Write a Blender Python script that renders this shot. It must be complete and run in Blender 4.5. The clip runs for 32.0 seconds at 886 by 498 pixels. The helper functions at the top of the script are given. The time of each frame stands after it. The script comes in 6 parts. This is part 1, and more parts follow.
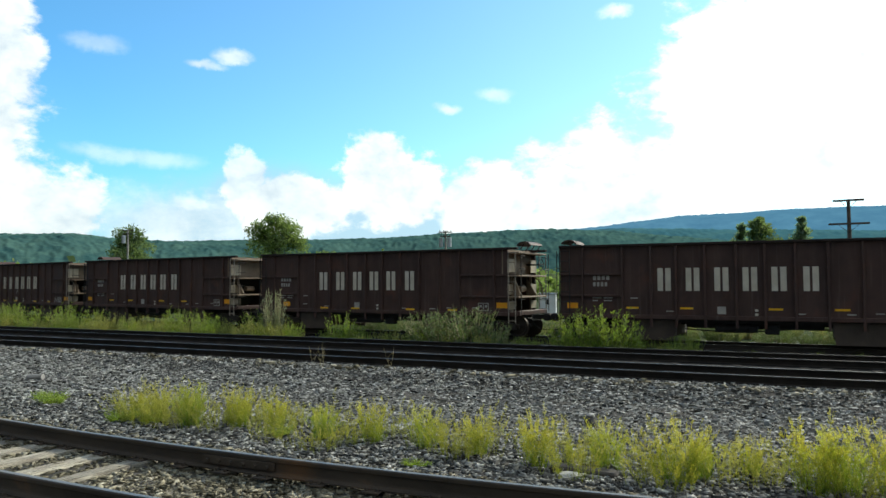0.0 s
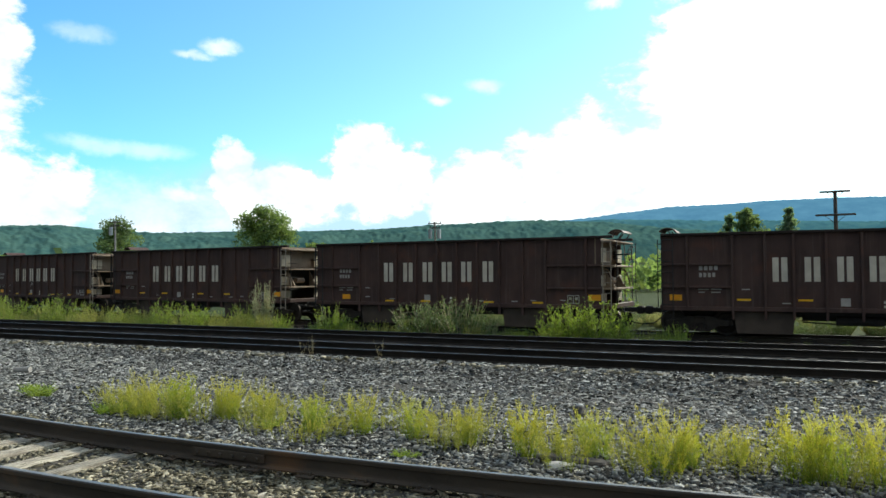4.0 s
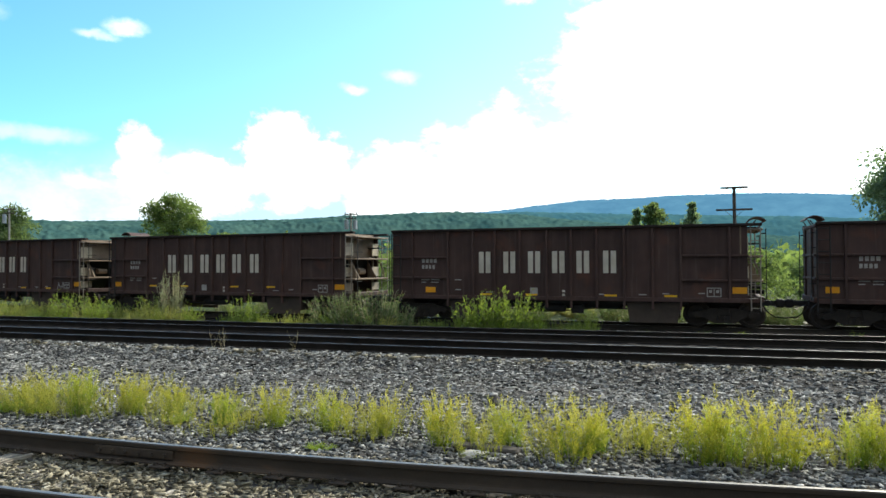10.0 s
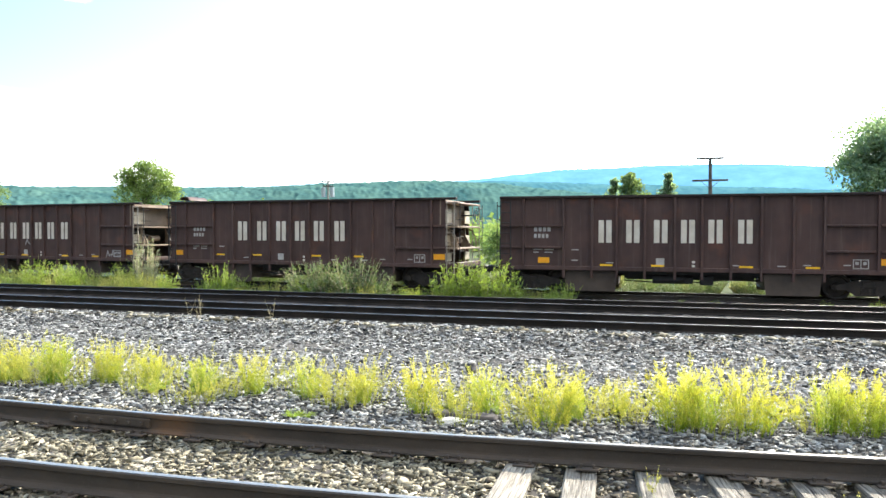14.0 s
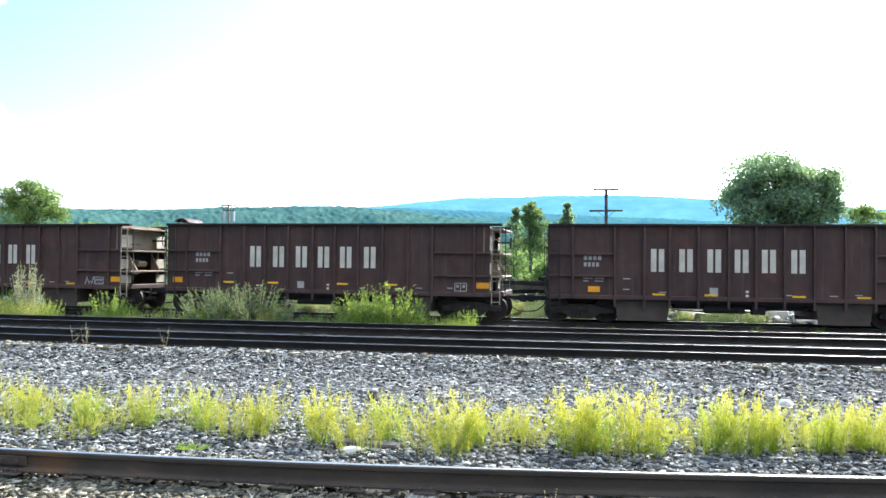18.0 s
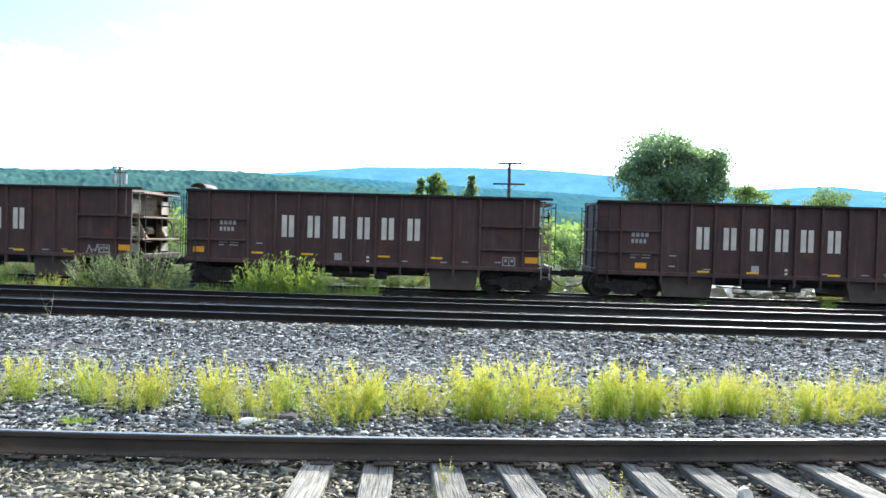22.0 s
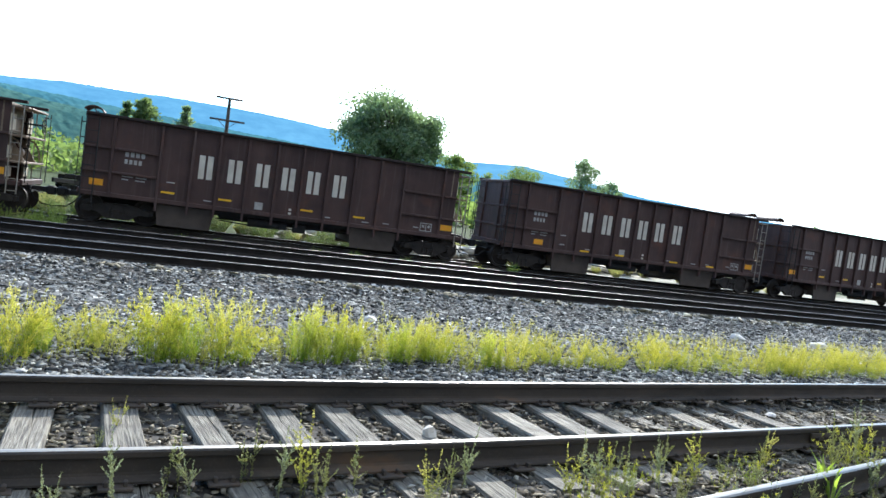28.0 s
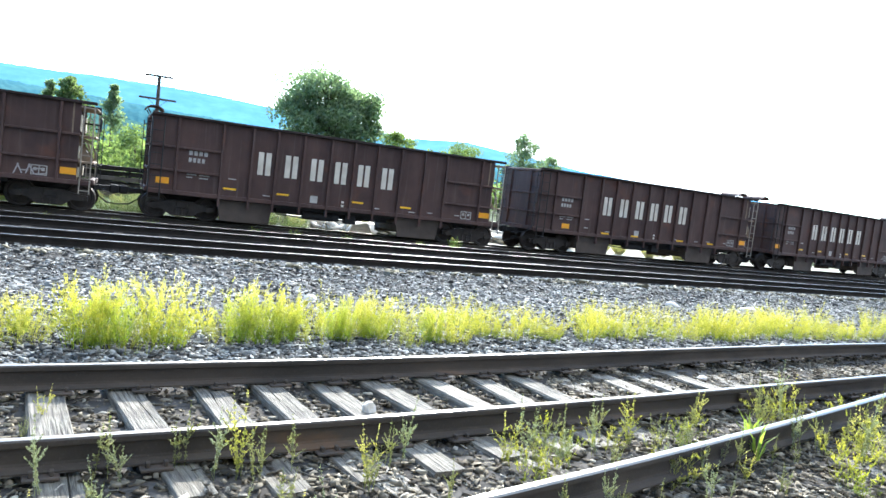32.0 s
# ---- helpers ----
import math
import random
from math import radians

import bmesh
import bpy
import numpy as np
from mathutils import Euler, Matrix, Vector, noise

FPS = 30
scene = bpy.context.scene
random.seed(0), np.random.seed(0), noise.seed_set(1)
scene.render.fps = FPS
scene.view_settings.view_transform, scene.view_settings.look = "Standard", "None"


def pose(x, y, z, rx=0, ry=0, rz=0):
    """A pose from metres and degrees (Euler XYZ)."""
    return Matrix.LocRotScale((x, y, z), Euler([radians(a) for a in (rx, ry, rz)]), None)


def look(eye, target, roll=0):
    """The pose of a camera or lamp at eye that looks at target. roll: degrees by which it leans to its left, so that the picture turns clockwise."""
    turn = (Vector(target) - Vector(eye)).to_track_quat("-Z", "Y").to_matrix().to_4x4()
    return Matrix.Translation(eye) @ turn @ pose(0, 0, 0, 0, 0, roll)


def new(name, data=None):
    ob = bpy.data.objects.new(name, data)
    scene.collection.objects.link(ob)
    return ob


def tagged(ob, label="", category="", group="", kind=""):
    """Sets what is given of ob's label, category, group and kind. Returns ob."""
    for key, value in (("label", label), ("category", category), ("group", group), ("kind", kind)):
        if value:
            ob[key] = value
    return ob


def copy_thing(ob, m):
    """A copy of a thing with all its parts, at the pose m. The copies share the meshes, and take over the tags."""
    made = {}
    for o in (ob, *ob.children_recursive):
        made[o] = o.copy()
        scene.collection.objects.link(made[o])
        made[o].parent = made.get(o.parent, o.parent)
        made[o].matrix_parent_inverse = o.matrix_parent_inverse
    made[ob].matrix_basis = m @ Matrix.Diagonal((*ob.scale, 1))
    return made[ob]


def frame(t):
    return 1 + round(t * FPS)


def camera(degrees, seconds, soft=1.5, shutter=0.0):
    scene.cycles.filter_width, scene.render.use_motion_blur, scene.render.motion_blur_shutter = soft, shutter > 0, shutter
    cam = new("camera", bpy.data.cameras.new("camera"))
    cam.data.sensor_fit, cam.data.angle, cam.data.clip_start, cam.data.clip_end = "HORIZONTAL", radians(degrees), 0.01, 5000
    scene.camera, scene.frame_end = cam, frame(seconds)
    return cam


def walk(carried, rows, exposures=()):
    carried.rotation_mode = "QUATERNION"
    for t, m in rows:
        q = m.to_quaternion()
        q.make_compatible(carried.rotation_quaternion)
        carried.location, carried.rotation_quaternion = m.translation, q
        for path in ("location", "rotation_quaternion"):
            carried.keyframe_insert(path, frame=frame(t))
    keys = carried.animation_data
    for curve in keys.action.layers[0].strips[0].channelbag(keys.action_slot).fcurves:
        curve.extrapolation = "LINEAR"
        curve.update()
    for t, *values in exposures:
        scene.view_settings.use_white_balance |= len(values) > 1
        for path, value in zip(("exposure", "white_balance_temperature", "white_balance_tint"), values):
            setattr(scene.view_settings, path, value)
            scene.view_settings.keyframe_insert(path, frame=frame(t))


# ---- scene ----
cam = camera(62.22, 32.0)
PATH = [
    (0, pose(0.000, 0.000, 1.700, 92.64, 0.19, 26.00)),
    (0.5, pose(0.000, 0.000, 1.700, 92.57, 0.42, 26.25)),
    (1, pose(0.000, 0.000, 1.700, 92.56, 0.18, 26.21)),
    (1.5, pose(0.000, 0.000, 1.700, 92.61, 0.28, 26.26)),
    (2, pose(0.000, 0.000, 1.700, 92.59, 0.32, 26.14)),
    (2.5, pose(0.000, 0.000, 1.700, 92.71, 0.10, 26.08)),
    (3, pose(0.000, 0.000, 1.700, 92.35, 0.36, 25.04)),
    (3.5, pose(0.000, 0.000, 1.700, 91.88, 0.31, 25.30)),
    (5.5, pose(0.000, 0.000, 1.700, 92.51, 0.35, 23.38)),
    (6, pose(0.000, 0.000, 1.700, 92.57, 0.25, 22.36)),
    (6.5, pose(0.000, 0.000, 1.700, 93.17, -0.24, 21.59)),
    (7, pose(0.000, 0.000, 1.700, 92.99, 0.12, 20.80)),
    (7.5, pose(0.000, 0.000, 1.700, 92.70, 0.21, 19.84)),
    (8, pose(0.000, 0.000, 1.700, 92.29, 0.29, 18.92)),
    (8.5, pose(0.000, 0.000, 1.700, 92.35, 0.30, 18.55)),
    (9, pose(0.000, 0.000, 1.700, 92.13, -0.12, 18.92)),
    (9.5, pose(0.000, 0.000, 1.700, 92.09, -0.24, 19.41)),
    (10, pose(0.000, 0.000, 1.700, 91.25, 0.18, 18.66)),
    (10.5, pose(-0.027, 0.023, 1.696, 87.60, -1.26, 15.27)),
    (11, pose(-0.022, 0.022, 1.707, 86.78, -0.84, 12.91)),
    (11.5, pose(-0.021, 0.025, 1.702, 86.79, -0.28, 13.54)),
    (12, pose(-0.024, 0.027, 1.700, 87.50, -0.67, 15.00)),
    (12.5, pose(-0.023, 0.024, 1.698, 88.23, -0.95, 16.45)),
    (13, pose(-0.025, 0.024, 1.698, 88.60, -0.91, 17.06)),
    (13.5, pose(-0.028, 0.021, 1.698, 88.83, -0.43, 17.30)),
    (15.5, pose(-0.040, 0.039, 1.691, 88.49, 0.55, 14.29)),
    (16, pose(-0.025, 0.042, 1.687, 88.52, 0.51, 12.99)),
    (16.5, pose(-0.027, 0.039, 1.687, 88.23, 0.19, 10.97)),
    (17, pose(-0.019, 0.039, 1.689, 88.25, -0.17, 9.56)),
    (17.5, pose(-0.019, 0.035, 1.687, 88.40, -0.04, 9.51)),
    (18, pose(-0.019, 0.024, 1.696, 90.93, -0.61, 9.45)),
    (18.5, pose(-0.020, 0.027, 1.694, 90.84, -0.30, 8.64)),
    (19, pose(-0.002, 0.028, 1.711, 89.76, -0.18, 8.36)),
    (19.5, pose(0.004, 0.029, 1.709, 88.87, -0.19, 8.16)),
    (20, pose(0.005, 0.028, 1.711, 88.77, -0.15, 7.96)),
    (20.5, pose(0.001, 0.026, 1.712, 89.27, -0.38, 7.17)),
    (21, pose(0.005, 0.013, 1.710, 89.56, -0.87, 5.65)),
    (21.5, pose(0.011, -0.002, 1.716, 89.64, -1.52, 3.99)),
    (22, pose(0.012, 0.002, 1.714, 88.74, -1.71, 2.01)),
    (22.5, pose(0.017, -0.004, 1.718, 89.25, -1.60, 0.50)),
    (23, pose(0.017, -0.005, 1.718, 89.79, -1.87, -0.43)),
    (23.5, pose(0.020, -0.012, 1.719, 89.84, -2.00, -1.25)),
    (24, pose(0.022, -0.005, 1.721, 90.06, -2.30, -2.15)),
    (24.5, pose(0.031, -0.008, 1.719, 89.63, -2.39, -3.07)),
    (26.5, pose(0.080, 0.244, 1.621, 90.47, -3.03, -10.23)),
    (27, pose(0.077, 0.285, 1.617, 89.30, -3.16, -11.12)),
    (27.5, pose(0.078, 0.286, 1.595, 88.26, -10.24, -17.22)),
    (28, pose(0.091, 0.277, 1.579, 86.76, -7.98, -19.87)),
    (28.5, pose(0.121, 0.278, 1.570, 87.24, -6.76, -21.04)),
    (29, pose(0.123, 0.288, 1.570, 87.32, -7.07, -20.45)),
    (29.5, pose(0.120, 0.283, 1.576, 87.59, -7.60, -22.11)),
    (30, pose(0.130, 0.290, 1.575, 86.55, -7.13, -23.96)),
    (30.5, pose(0.145, 0.288, 1.562, 85.43, -6.99, -25.50)),
    (31, pose(0.151, 0.277, 1.563, 85.67, -6.83, -25.16)),
    (31.5, pose(0.153, 0.271, 1.563, 85.83, -6.47, -24.74)),
    (32, pose(0.158, 0.270, 1.564, 85.56, -6.84, -24.42)),
]
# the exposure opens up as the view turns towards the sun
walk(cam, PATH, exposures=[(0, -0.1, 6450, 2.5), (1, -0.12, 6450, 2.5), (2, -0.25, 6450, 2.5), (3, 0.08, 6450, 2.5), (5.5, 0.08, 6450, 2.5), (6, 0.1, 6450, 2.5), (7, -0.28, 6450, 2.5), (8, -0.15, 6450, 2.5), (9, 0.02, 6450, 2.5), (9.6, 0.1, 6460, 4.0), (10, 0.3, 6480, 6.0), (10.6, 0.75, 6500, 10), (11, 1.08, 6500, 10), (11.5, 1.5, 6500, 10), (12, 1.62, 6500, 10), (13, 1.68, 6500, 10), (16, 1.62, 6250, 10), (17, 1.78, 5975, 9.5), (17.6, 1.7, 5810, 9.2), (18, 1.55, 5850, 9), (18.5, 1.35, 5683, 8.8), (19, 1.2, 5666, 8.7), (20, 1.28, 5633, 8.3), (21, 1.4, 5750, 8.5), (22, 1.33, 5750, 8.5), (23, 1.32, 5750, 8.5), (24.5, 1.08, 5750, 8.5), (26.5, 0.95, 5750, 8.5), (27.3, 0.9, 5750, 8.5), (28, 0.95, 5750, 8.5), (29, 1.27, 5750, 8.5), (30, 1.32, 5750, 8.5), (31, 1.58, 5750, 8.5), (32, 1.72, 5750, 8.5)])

# ---------------------------------------------------------------- light
SUN_AZ, SUN_EL = -24.0, 33.0      # degrees, azimuth counted to the left of +y
sd = Vector((-math.sin(radians(SUN_AZ)) * math.cos(radians(SUN_EL)), math.cos(radians(SUN_AZ)) * math.cos(radians(SUN_EL)), math.sin(radians(SUN_EL))))
sun_data = bpy.data.lights.new("sun", "SUN")
sun_data.energy, sun_data.angle, sun_data.color = 4.8, radians(0.6), (1.0, 0.93, 0.82)
sun = new("sun", sun_data)
sun.matrix_world = look(sd * 100, (0, 0, 0))


class Nodes:
    """Short hand for building node trees."""
    def __init__(self, tree):
        self.t = tree
        tree.nodes.clear()

    def n(self, kind, ins=None, op=None, mode=None, data=None, clamp=None, interp=None):
        node = self.t.nodes.new(kind)
        if op:
            node.operation = op
        if mode:
            node.blend_type = mode
        if data:
            node.data_type = data
        if clamp:
            node.use_clamp = True
        if interp:
            node.interpolation_type = interp
        for k, v in (ins or {}).items():
            self.put(node, k, v)
        return node

    def put(self, node, key, v):
        sock = node.inputs[key]
        if isinstance(v, bpy.types.NodeSocket):
            self.t.links.new(v, sock)
        else:
            sock.default_value = v

    def math(self, op, a, b=0.5, clamp=False):
        return self.n("ShaderNodeMath", {0: a, 1: b}, op=op, clamp=clamp).outputs[0]

    def mix(self, fac, a, b, mode="MIX"):
        m = self.n("ShaderNodeMix", data="RGBA", mode=mode)
        self.put(m, 0, fac)
        self.put(m, 6, a)
        self.put(m, 7, b)
        return m.outputs[2]

    def ramp(self, fac, stops, interp="LINEAR"):
        r = self.n("ShaderNodeValToRGB")
        e = r.color_ramp.elements
        r.color_ramp.interpolation = interp
        while len(e) < len(stops):
            e.new(0.5)
        for el, (p, c) in zip(e, stops):
            el.position = p
            el.color = c if len(c) == 4 else (*c, 1)
        self.put(r, 0, fac)
        return r.outputs[0]

    def noise(self, vec, scale, detail=4.0, rough=0.55, dist=0.0, out=0):
        return self.n("ShaderNodeTexNoise", ins={"Vector": vec, "Scale": scale, "Detail": detail, "Roughness": rough, "Distortion": dist}).outputs[out]

    def mapr(self, v, a, b, c=0.0, d=1.0, kind="LINEAR"):
        return self.n("ShaderNodeMapRange", {0: v, 1: a, 2: b, 3: c, 4: d}, interp=kind).outputs[0]


def g3(v):
    return (v, v, v, 1)


def build_world():
    world = bpy.data.worlds.new("sky")
    scene.world = world
    world.use_nodes = True
    k = Nodes(world.node_tree)
    sky = k.n("ShaderNodeTexSky")
    sky.sky_type, sky.sun_disc, sky.sun_elevation, sky.sun_rotation = "NISHITA", False, radians(SUN_EL), radians(-SUN_AZ)
    sky.altitude, sky.air_density, sky.dust_density, sky.ozone_density = 200.0, 1.0, 0.7, 1.6
    co = k.n("ShaderNodeTexCoord").outputs["Generated"]
    sep = k.n("ShaderNodeSeparateXYZ", ins={0: co})
    up = sep.outputs[2]
    # cumulus: noise over the directions, thicker towards the horizon and round the sun
    flat = k.n("ShaderNodeMapping", {0: co, 3: (1.0, 1.0, 1.7)}).outputs[0]
    n1 = k.noise(flat, 4.2, 10.0, 0.55, 0.2)
    n2 = k.noise(flat, 15.0, 8.0, 0.6, 0.1)
    dens = k.math("ADD", k.math("MULTIPLY", n1, 0.72), k.math("MULTIPLY", n2, 0.28))
    cover = k.ramp(up, [(0.0, g3(0.19)), (0.09, g3(0.145)), (0.17, g3(0.05)), (0.26, g3(0.0)), (1.0, g3(0.02))])
    sdot = k.n("ShaderNodeVectorMath", {0: co, 1: tuple(sd)}, op="DOT_PRODUCT").outputs["Value"]
    amount = k.math("ADD", k.math("ADD", dens, cover), k.mapr(sdot, 0.80, 0.97, 0.0, 0.20, "SMOOTHSTEP"))
    # unseen overcast behind the camera, added to keep the fill light neutral
    amount = k.math("ADD", amount, k.mapr(sep.outputs[1], 0.30, -0.30, 0.0, 0.20, "SMOOTHSTEP"))
    # the banks and towers low in the east: ellipses in azimuth (to the left) and height, their edges broken up by noise
    n3 = k.noise(co, 11.0, 9.0, 0.60, 0.15, 1)
    n4 = k.n("ShaderNodeSeparateColor", ins={0: n3})
    az = k.math("MULTIPLY", k.math("ARCTAN2", k.math("MULTIPLY", sep.outputs[0], -1.0), sep.outputs[1]), 57.296)
    el = k.math("MULTIPLY", k.math("ARCSINE", up), 57.296)
    waz = k.math("ADD", az, k.math("MULTIPLY", k.math("SUBTRACT", n4.outputs[0], 0.5), 5.0))
    wel = k.math("ADD", el, k.math("MULTIPLY", k.math("SUBTRACT", n4.outputs[1], 0.5), 5.0))
    ragged = k.math("MULTIPLY", k.math("SUBTRACT", n2, 0.5), 1.3)
    banks = 0.0
    for a, e, w, h, op in ((60.2, 8, 6.0, 13, 1), (58.3, 15.5, 3.8, 5.5, 1), (56.0, 4.5, 6.0, 4.5, 1), (41.0, 7.8, 2.0, 2.8, 0.85), (37.0, 6.0, 5.0, 2.4, 0.9), (45.5, 5.8, 3.0, 1.6, 0.69), (31.4, 8.6, 2.4, 3.9, 1), (29.0, 6.8, 4.6, 3.2, 1), (22.5, 6.4, 4.6, 3.4, 1), (10.0, 5.5, 13, 7.0, 1), (1.5, 13, 10.0, 10, 1), (-13, 13, 15, 18, 1), (47, 4.5, 11, 3.2, 0.55), (42.0, 16.6, 1.7, 0.62, 0.69), (44.2, 15.9, 2.0, 0.5, 0.69), (25.5, 13.4, 1.3, 0.6, 0.69), (21.6, 14.7, 2.0, 0.8, 0.45), (12.5, 20.0, 1.6, 0.6, 0.69), (51.5, 16.8, 2.4, 0.8, 0.3), (49, 9.3, 5.5, 0.9, 0.4)):
        small = 0.45 if h < 1 else 1.0
        da = k.math("DIVIDE", k.math("SUBTRACT", k.math("ADD", k.math("MULTIPLY", az, 1 - small), k.math("MULTIPLY", waz, small)), a), w)
        de = k.math("DIVIDE", k.math("SUBTRACT", k.math("ADD", k.math("MULTIPLY", el, 1 - small), k.math("MULTIPLY", wel, small)), e), h)
        d = k.math("SQRT", k.math("ADD", k.math("MULTIPLY", da, da), k.math("MULTIPLY", de, de)))
        one = k.mapr(k.math("ADD", k.math("SUBTRACT", 1.0, d), ragged), 0.0, 0.30 if op > 0.7 else 0.8, 0.0, op, "SMOOTHSTEP")
        banks = k.math("MAXIMUM", banks, one)
    inside = k.math("MULTIPLY", k.math("MULTIPLY", k.mapr(az, 66.0, 62.0), k.mapr(az, -16.0, -8.0)), k.mapr(el, 31.0, 26.0))
    cloud = k.mapr(amount, 0.59, 0.68, 0.0, 1.0, "SMOOTHSTEP")
    cloud = k.math("ADD", k.math("MULTIPLY", cloud, k.math("SUBTRACT", 1.0, inside)), k.math("MULTIPLY", banks, inside))
    shade = k.mapr(k.math("ADD", k.math("MULTIPLY", n4.outputs[1], 0.55), k.math("MULTIPLY", n2, 0.45)), 0.36, 0.56, 0.0, 1.0)
    ccol = k.mix(shade, (6.6, 7.4, 8.2, 1), (11.3, 11.2, 11.0, 1))
    glow = k.math("POWER", k.math("MAXIMUM", sdot, 0.0), 9.0)
    ccol = k.mix(1.0, ccol, k.mix(glow, (1, 1, 1, 1), (2.4, 2.35, 2.3, 1)), "MULTIPLY")
    # clouds away from the sun are dimmed so the unseen overcast adds little light
    rear_dim = k.mapr(sdot, -0.15, 0.28, 0.20, 1.0, "SMOOTHSTEP")
    ccol = k.mix(1.0, ccol, k.n("ShaderNodeCombineColor", {0: rear_dim, 1: rear_dim, 2: rear_dim}).outputs[0], "MULTIPLY")
    skyc = k.mix(1.0, sky.outputs[0], k.mix(k.mapr(sdot, 0.32, 0.74), (0.85, 1.61, 2.0, 1), (1.24, 1.72, 1.96, 1)), "MULTIPLY")
    # pale blue-grey cloud base behind the towers
    va = k.math("DIVIDE", k.math("SUBTRACT", waz, 36.0), 19.0)
    ve = k.math("DIVIDE", k.math("SUBTRACT", wel, 2.5), 6.5)
    veil = k.mapr(k.math("SQRT", k.math("ADD", k.math("MULTIPLY", va, va), k.math("MULTIPLY", ve, ve))), 1.15, 0.55, 0.0, 0.85, "SMOOTHSTEP")
    skyc = k.mix(veil, skyc, (4.9, 6.4, 7.9, 1))
    col = k.mix(k.math("MULTIPLY", cloud, 0.94), skyc, ccol)
    bg = k.n("ShaderNodeBackground", ins={0: col, 1: 0.12})
    out = k.n("ShaderNodeOutputWorld")
    k.t.links.new(bg.outputs[0], out.inputs[0])


build_world()


# ---------------------------------------------------------------- materials
MATS = {}


def material(name, build):
    m = bpy.data.materials.new(name)
    m.use_nodes = True
    k = Nodes(m.node_tree)
    bsdf = k.n("ShaderNodeBsdfPrincipled")
    out = k.n("ShaderNodeOutputMaterial")
    k.t.links.new(bsdf.outputs[0], out.inputs[0])
    build(k, bsdf, out)
    MATS[name] = m
    return m


def bump(k, bsdf, height, strength=0.4, distance=0.01):
    b = k.n("ShaderNodeBump", ins={"Strength": strength, "Distance": distance, "Height": height})
    k.put(bsdf, "Normal", b.outputs[0])


def obj(k):
    return k.n("ShaderNodeTexCoord").outputs["Object"]


def geo(k):
    return k.n("ShaderNodeNewGeometry")


def simple(name, c1, c2, scale=6.0, rough=0.8, metal=0.0, fine=60.0, bmp=0.25, spec=0.4, trans=0.0, island=0.0, dist=0.004):
    """Two-colour grain at two scales, with relief; island: how much each loose piece differs."""
    def build(k, b, out):
        v = obj(k)
        a = k.noise(v, scale, 5.0, 0.6)
        f = k.noise(v, fine, 4.0, 0.65)
        fac = k.mapr(k.math("ADD", k.math("MULTIPLY", a, 0.65), k.math("MULTIPLY", f, 0.35)), 0.35, 0.65)
        col = k.mix(fac, (*c1, 1), (*c2, 1))
        if island:
            r = geo(k).outputs["Random Per Island"]
            o = k.n("ShaderNodeObjectInfo").outputs["Random"]
            w = k.math("FRACT", k.math("ADD", r, o))
            val = k.mapr(w, 0.0, 1.0, 1.0 - island, 1.0 + island)
            col = k.mix(1.0, col, k.n("ShaderNodeCombineColor", ins={0: val, 1: val, 2: val}).outputs[0], "MULTIPLY")
        k.put(b, "Base Color", col)
        k.put(b, "Roughness", rough)
        k.put(b, "Metallic", metal)
        k.put(b, "Specular IOR Level", spec)
        if bmp:
            bump(k, b, f, bmp, dist)
        if trans:
            tr = k.n("ShaderNodeBsdfTranslucent", ins={0: k.mix(1.0, col, (1.1, 1.15, 0.6, 1), "MULTIPLY")})
            mx = k.n("ShaderNodeMixShader", ins={0: trans})
            k.t.links.new(b.outputs[0], mx.inputs[1])
            k.t.links.new(tr.outputs[0], mx.inputs[2])
            k.t.links.new(mx.outputs[0], out.inputs[0])
    return material(name, build)


def car_paint(k, b, out):
    v = obj(k)
    big = k.noise(v, 0.55, 5.0, 0.6)
    streak = k.noise(k.n("ShaderNodeMapping", ins={0: v, 3: (2.2, 2.2, 0.22)}).outputs[0], 1.4, 4.0, 0.6)
    fine = k.noise(v, 38.0, 5.0, 0.7)
    col = k.mix(k.mapr(big, 0.35, 0.65), (0.051, 0.031, 0.027, 1), (0.090, 0.053, 0.045, 1))
    col = k.mix(k.mapr(streak, 0.48, 0.75, 0.0, 0.45), col, (0.105, 0.068, 0.057, 1))
    col = k.mix(k.mapr(fine, 0.6, 0.8, 0.0, 0.7), col, (0.12, 0.066, 0.044, 1))
    # rust blooms and pale ballast dust that streaks down the sheets
    bloom = k.noise(k.n("ShaderNodeVectorMath", ins={0: v, 1: k.n("ShaderNodeCombineXYZ", ins={0: k.math("MULTIPLY", k.n("ShaderNodeObjectInfo").outputs["Random"], 30.0)}).outputs[0]}, op="ADD").outputs[0], 0.8, 6.0, 0.62)
    col = k.mix(k.mapr(bloom, 0.56, 0.70, 0.0, 0.55), col, (0.135, 0.055, 0.034, 1))
    dust = k.noise(k.n("ShaderNodeMapping", ins={0: v, 3: (5.0, 5.0, 0.18)}).outputs[0], 2.0, 4.0, 0.65)
    col = k.mix(k.mapr(dust, 0.56, 0.78, 0.0, 0.40), col, (0.17, 0.135, 0.115, 1))
    k.put(b, "Base Color", col)
    k.put(b, "Roughness", k.mapr(big, 0.3, 0.7, 0.55, 0.8))
    k.put(b, "Specular IOR Level", 0.22)
    bump(k, b, k.math("ADD", k.math("MULTIPLY", fine, 0.6), k.math("MULTIPLY", big, 0.6)), 0.2, 0.006)


material("car_paint", car_paint)


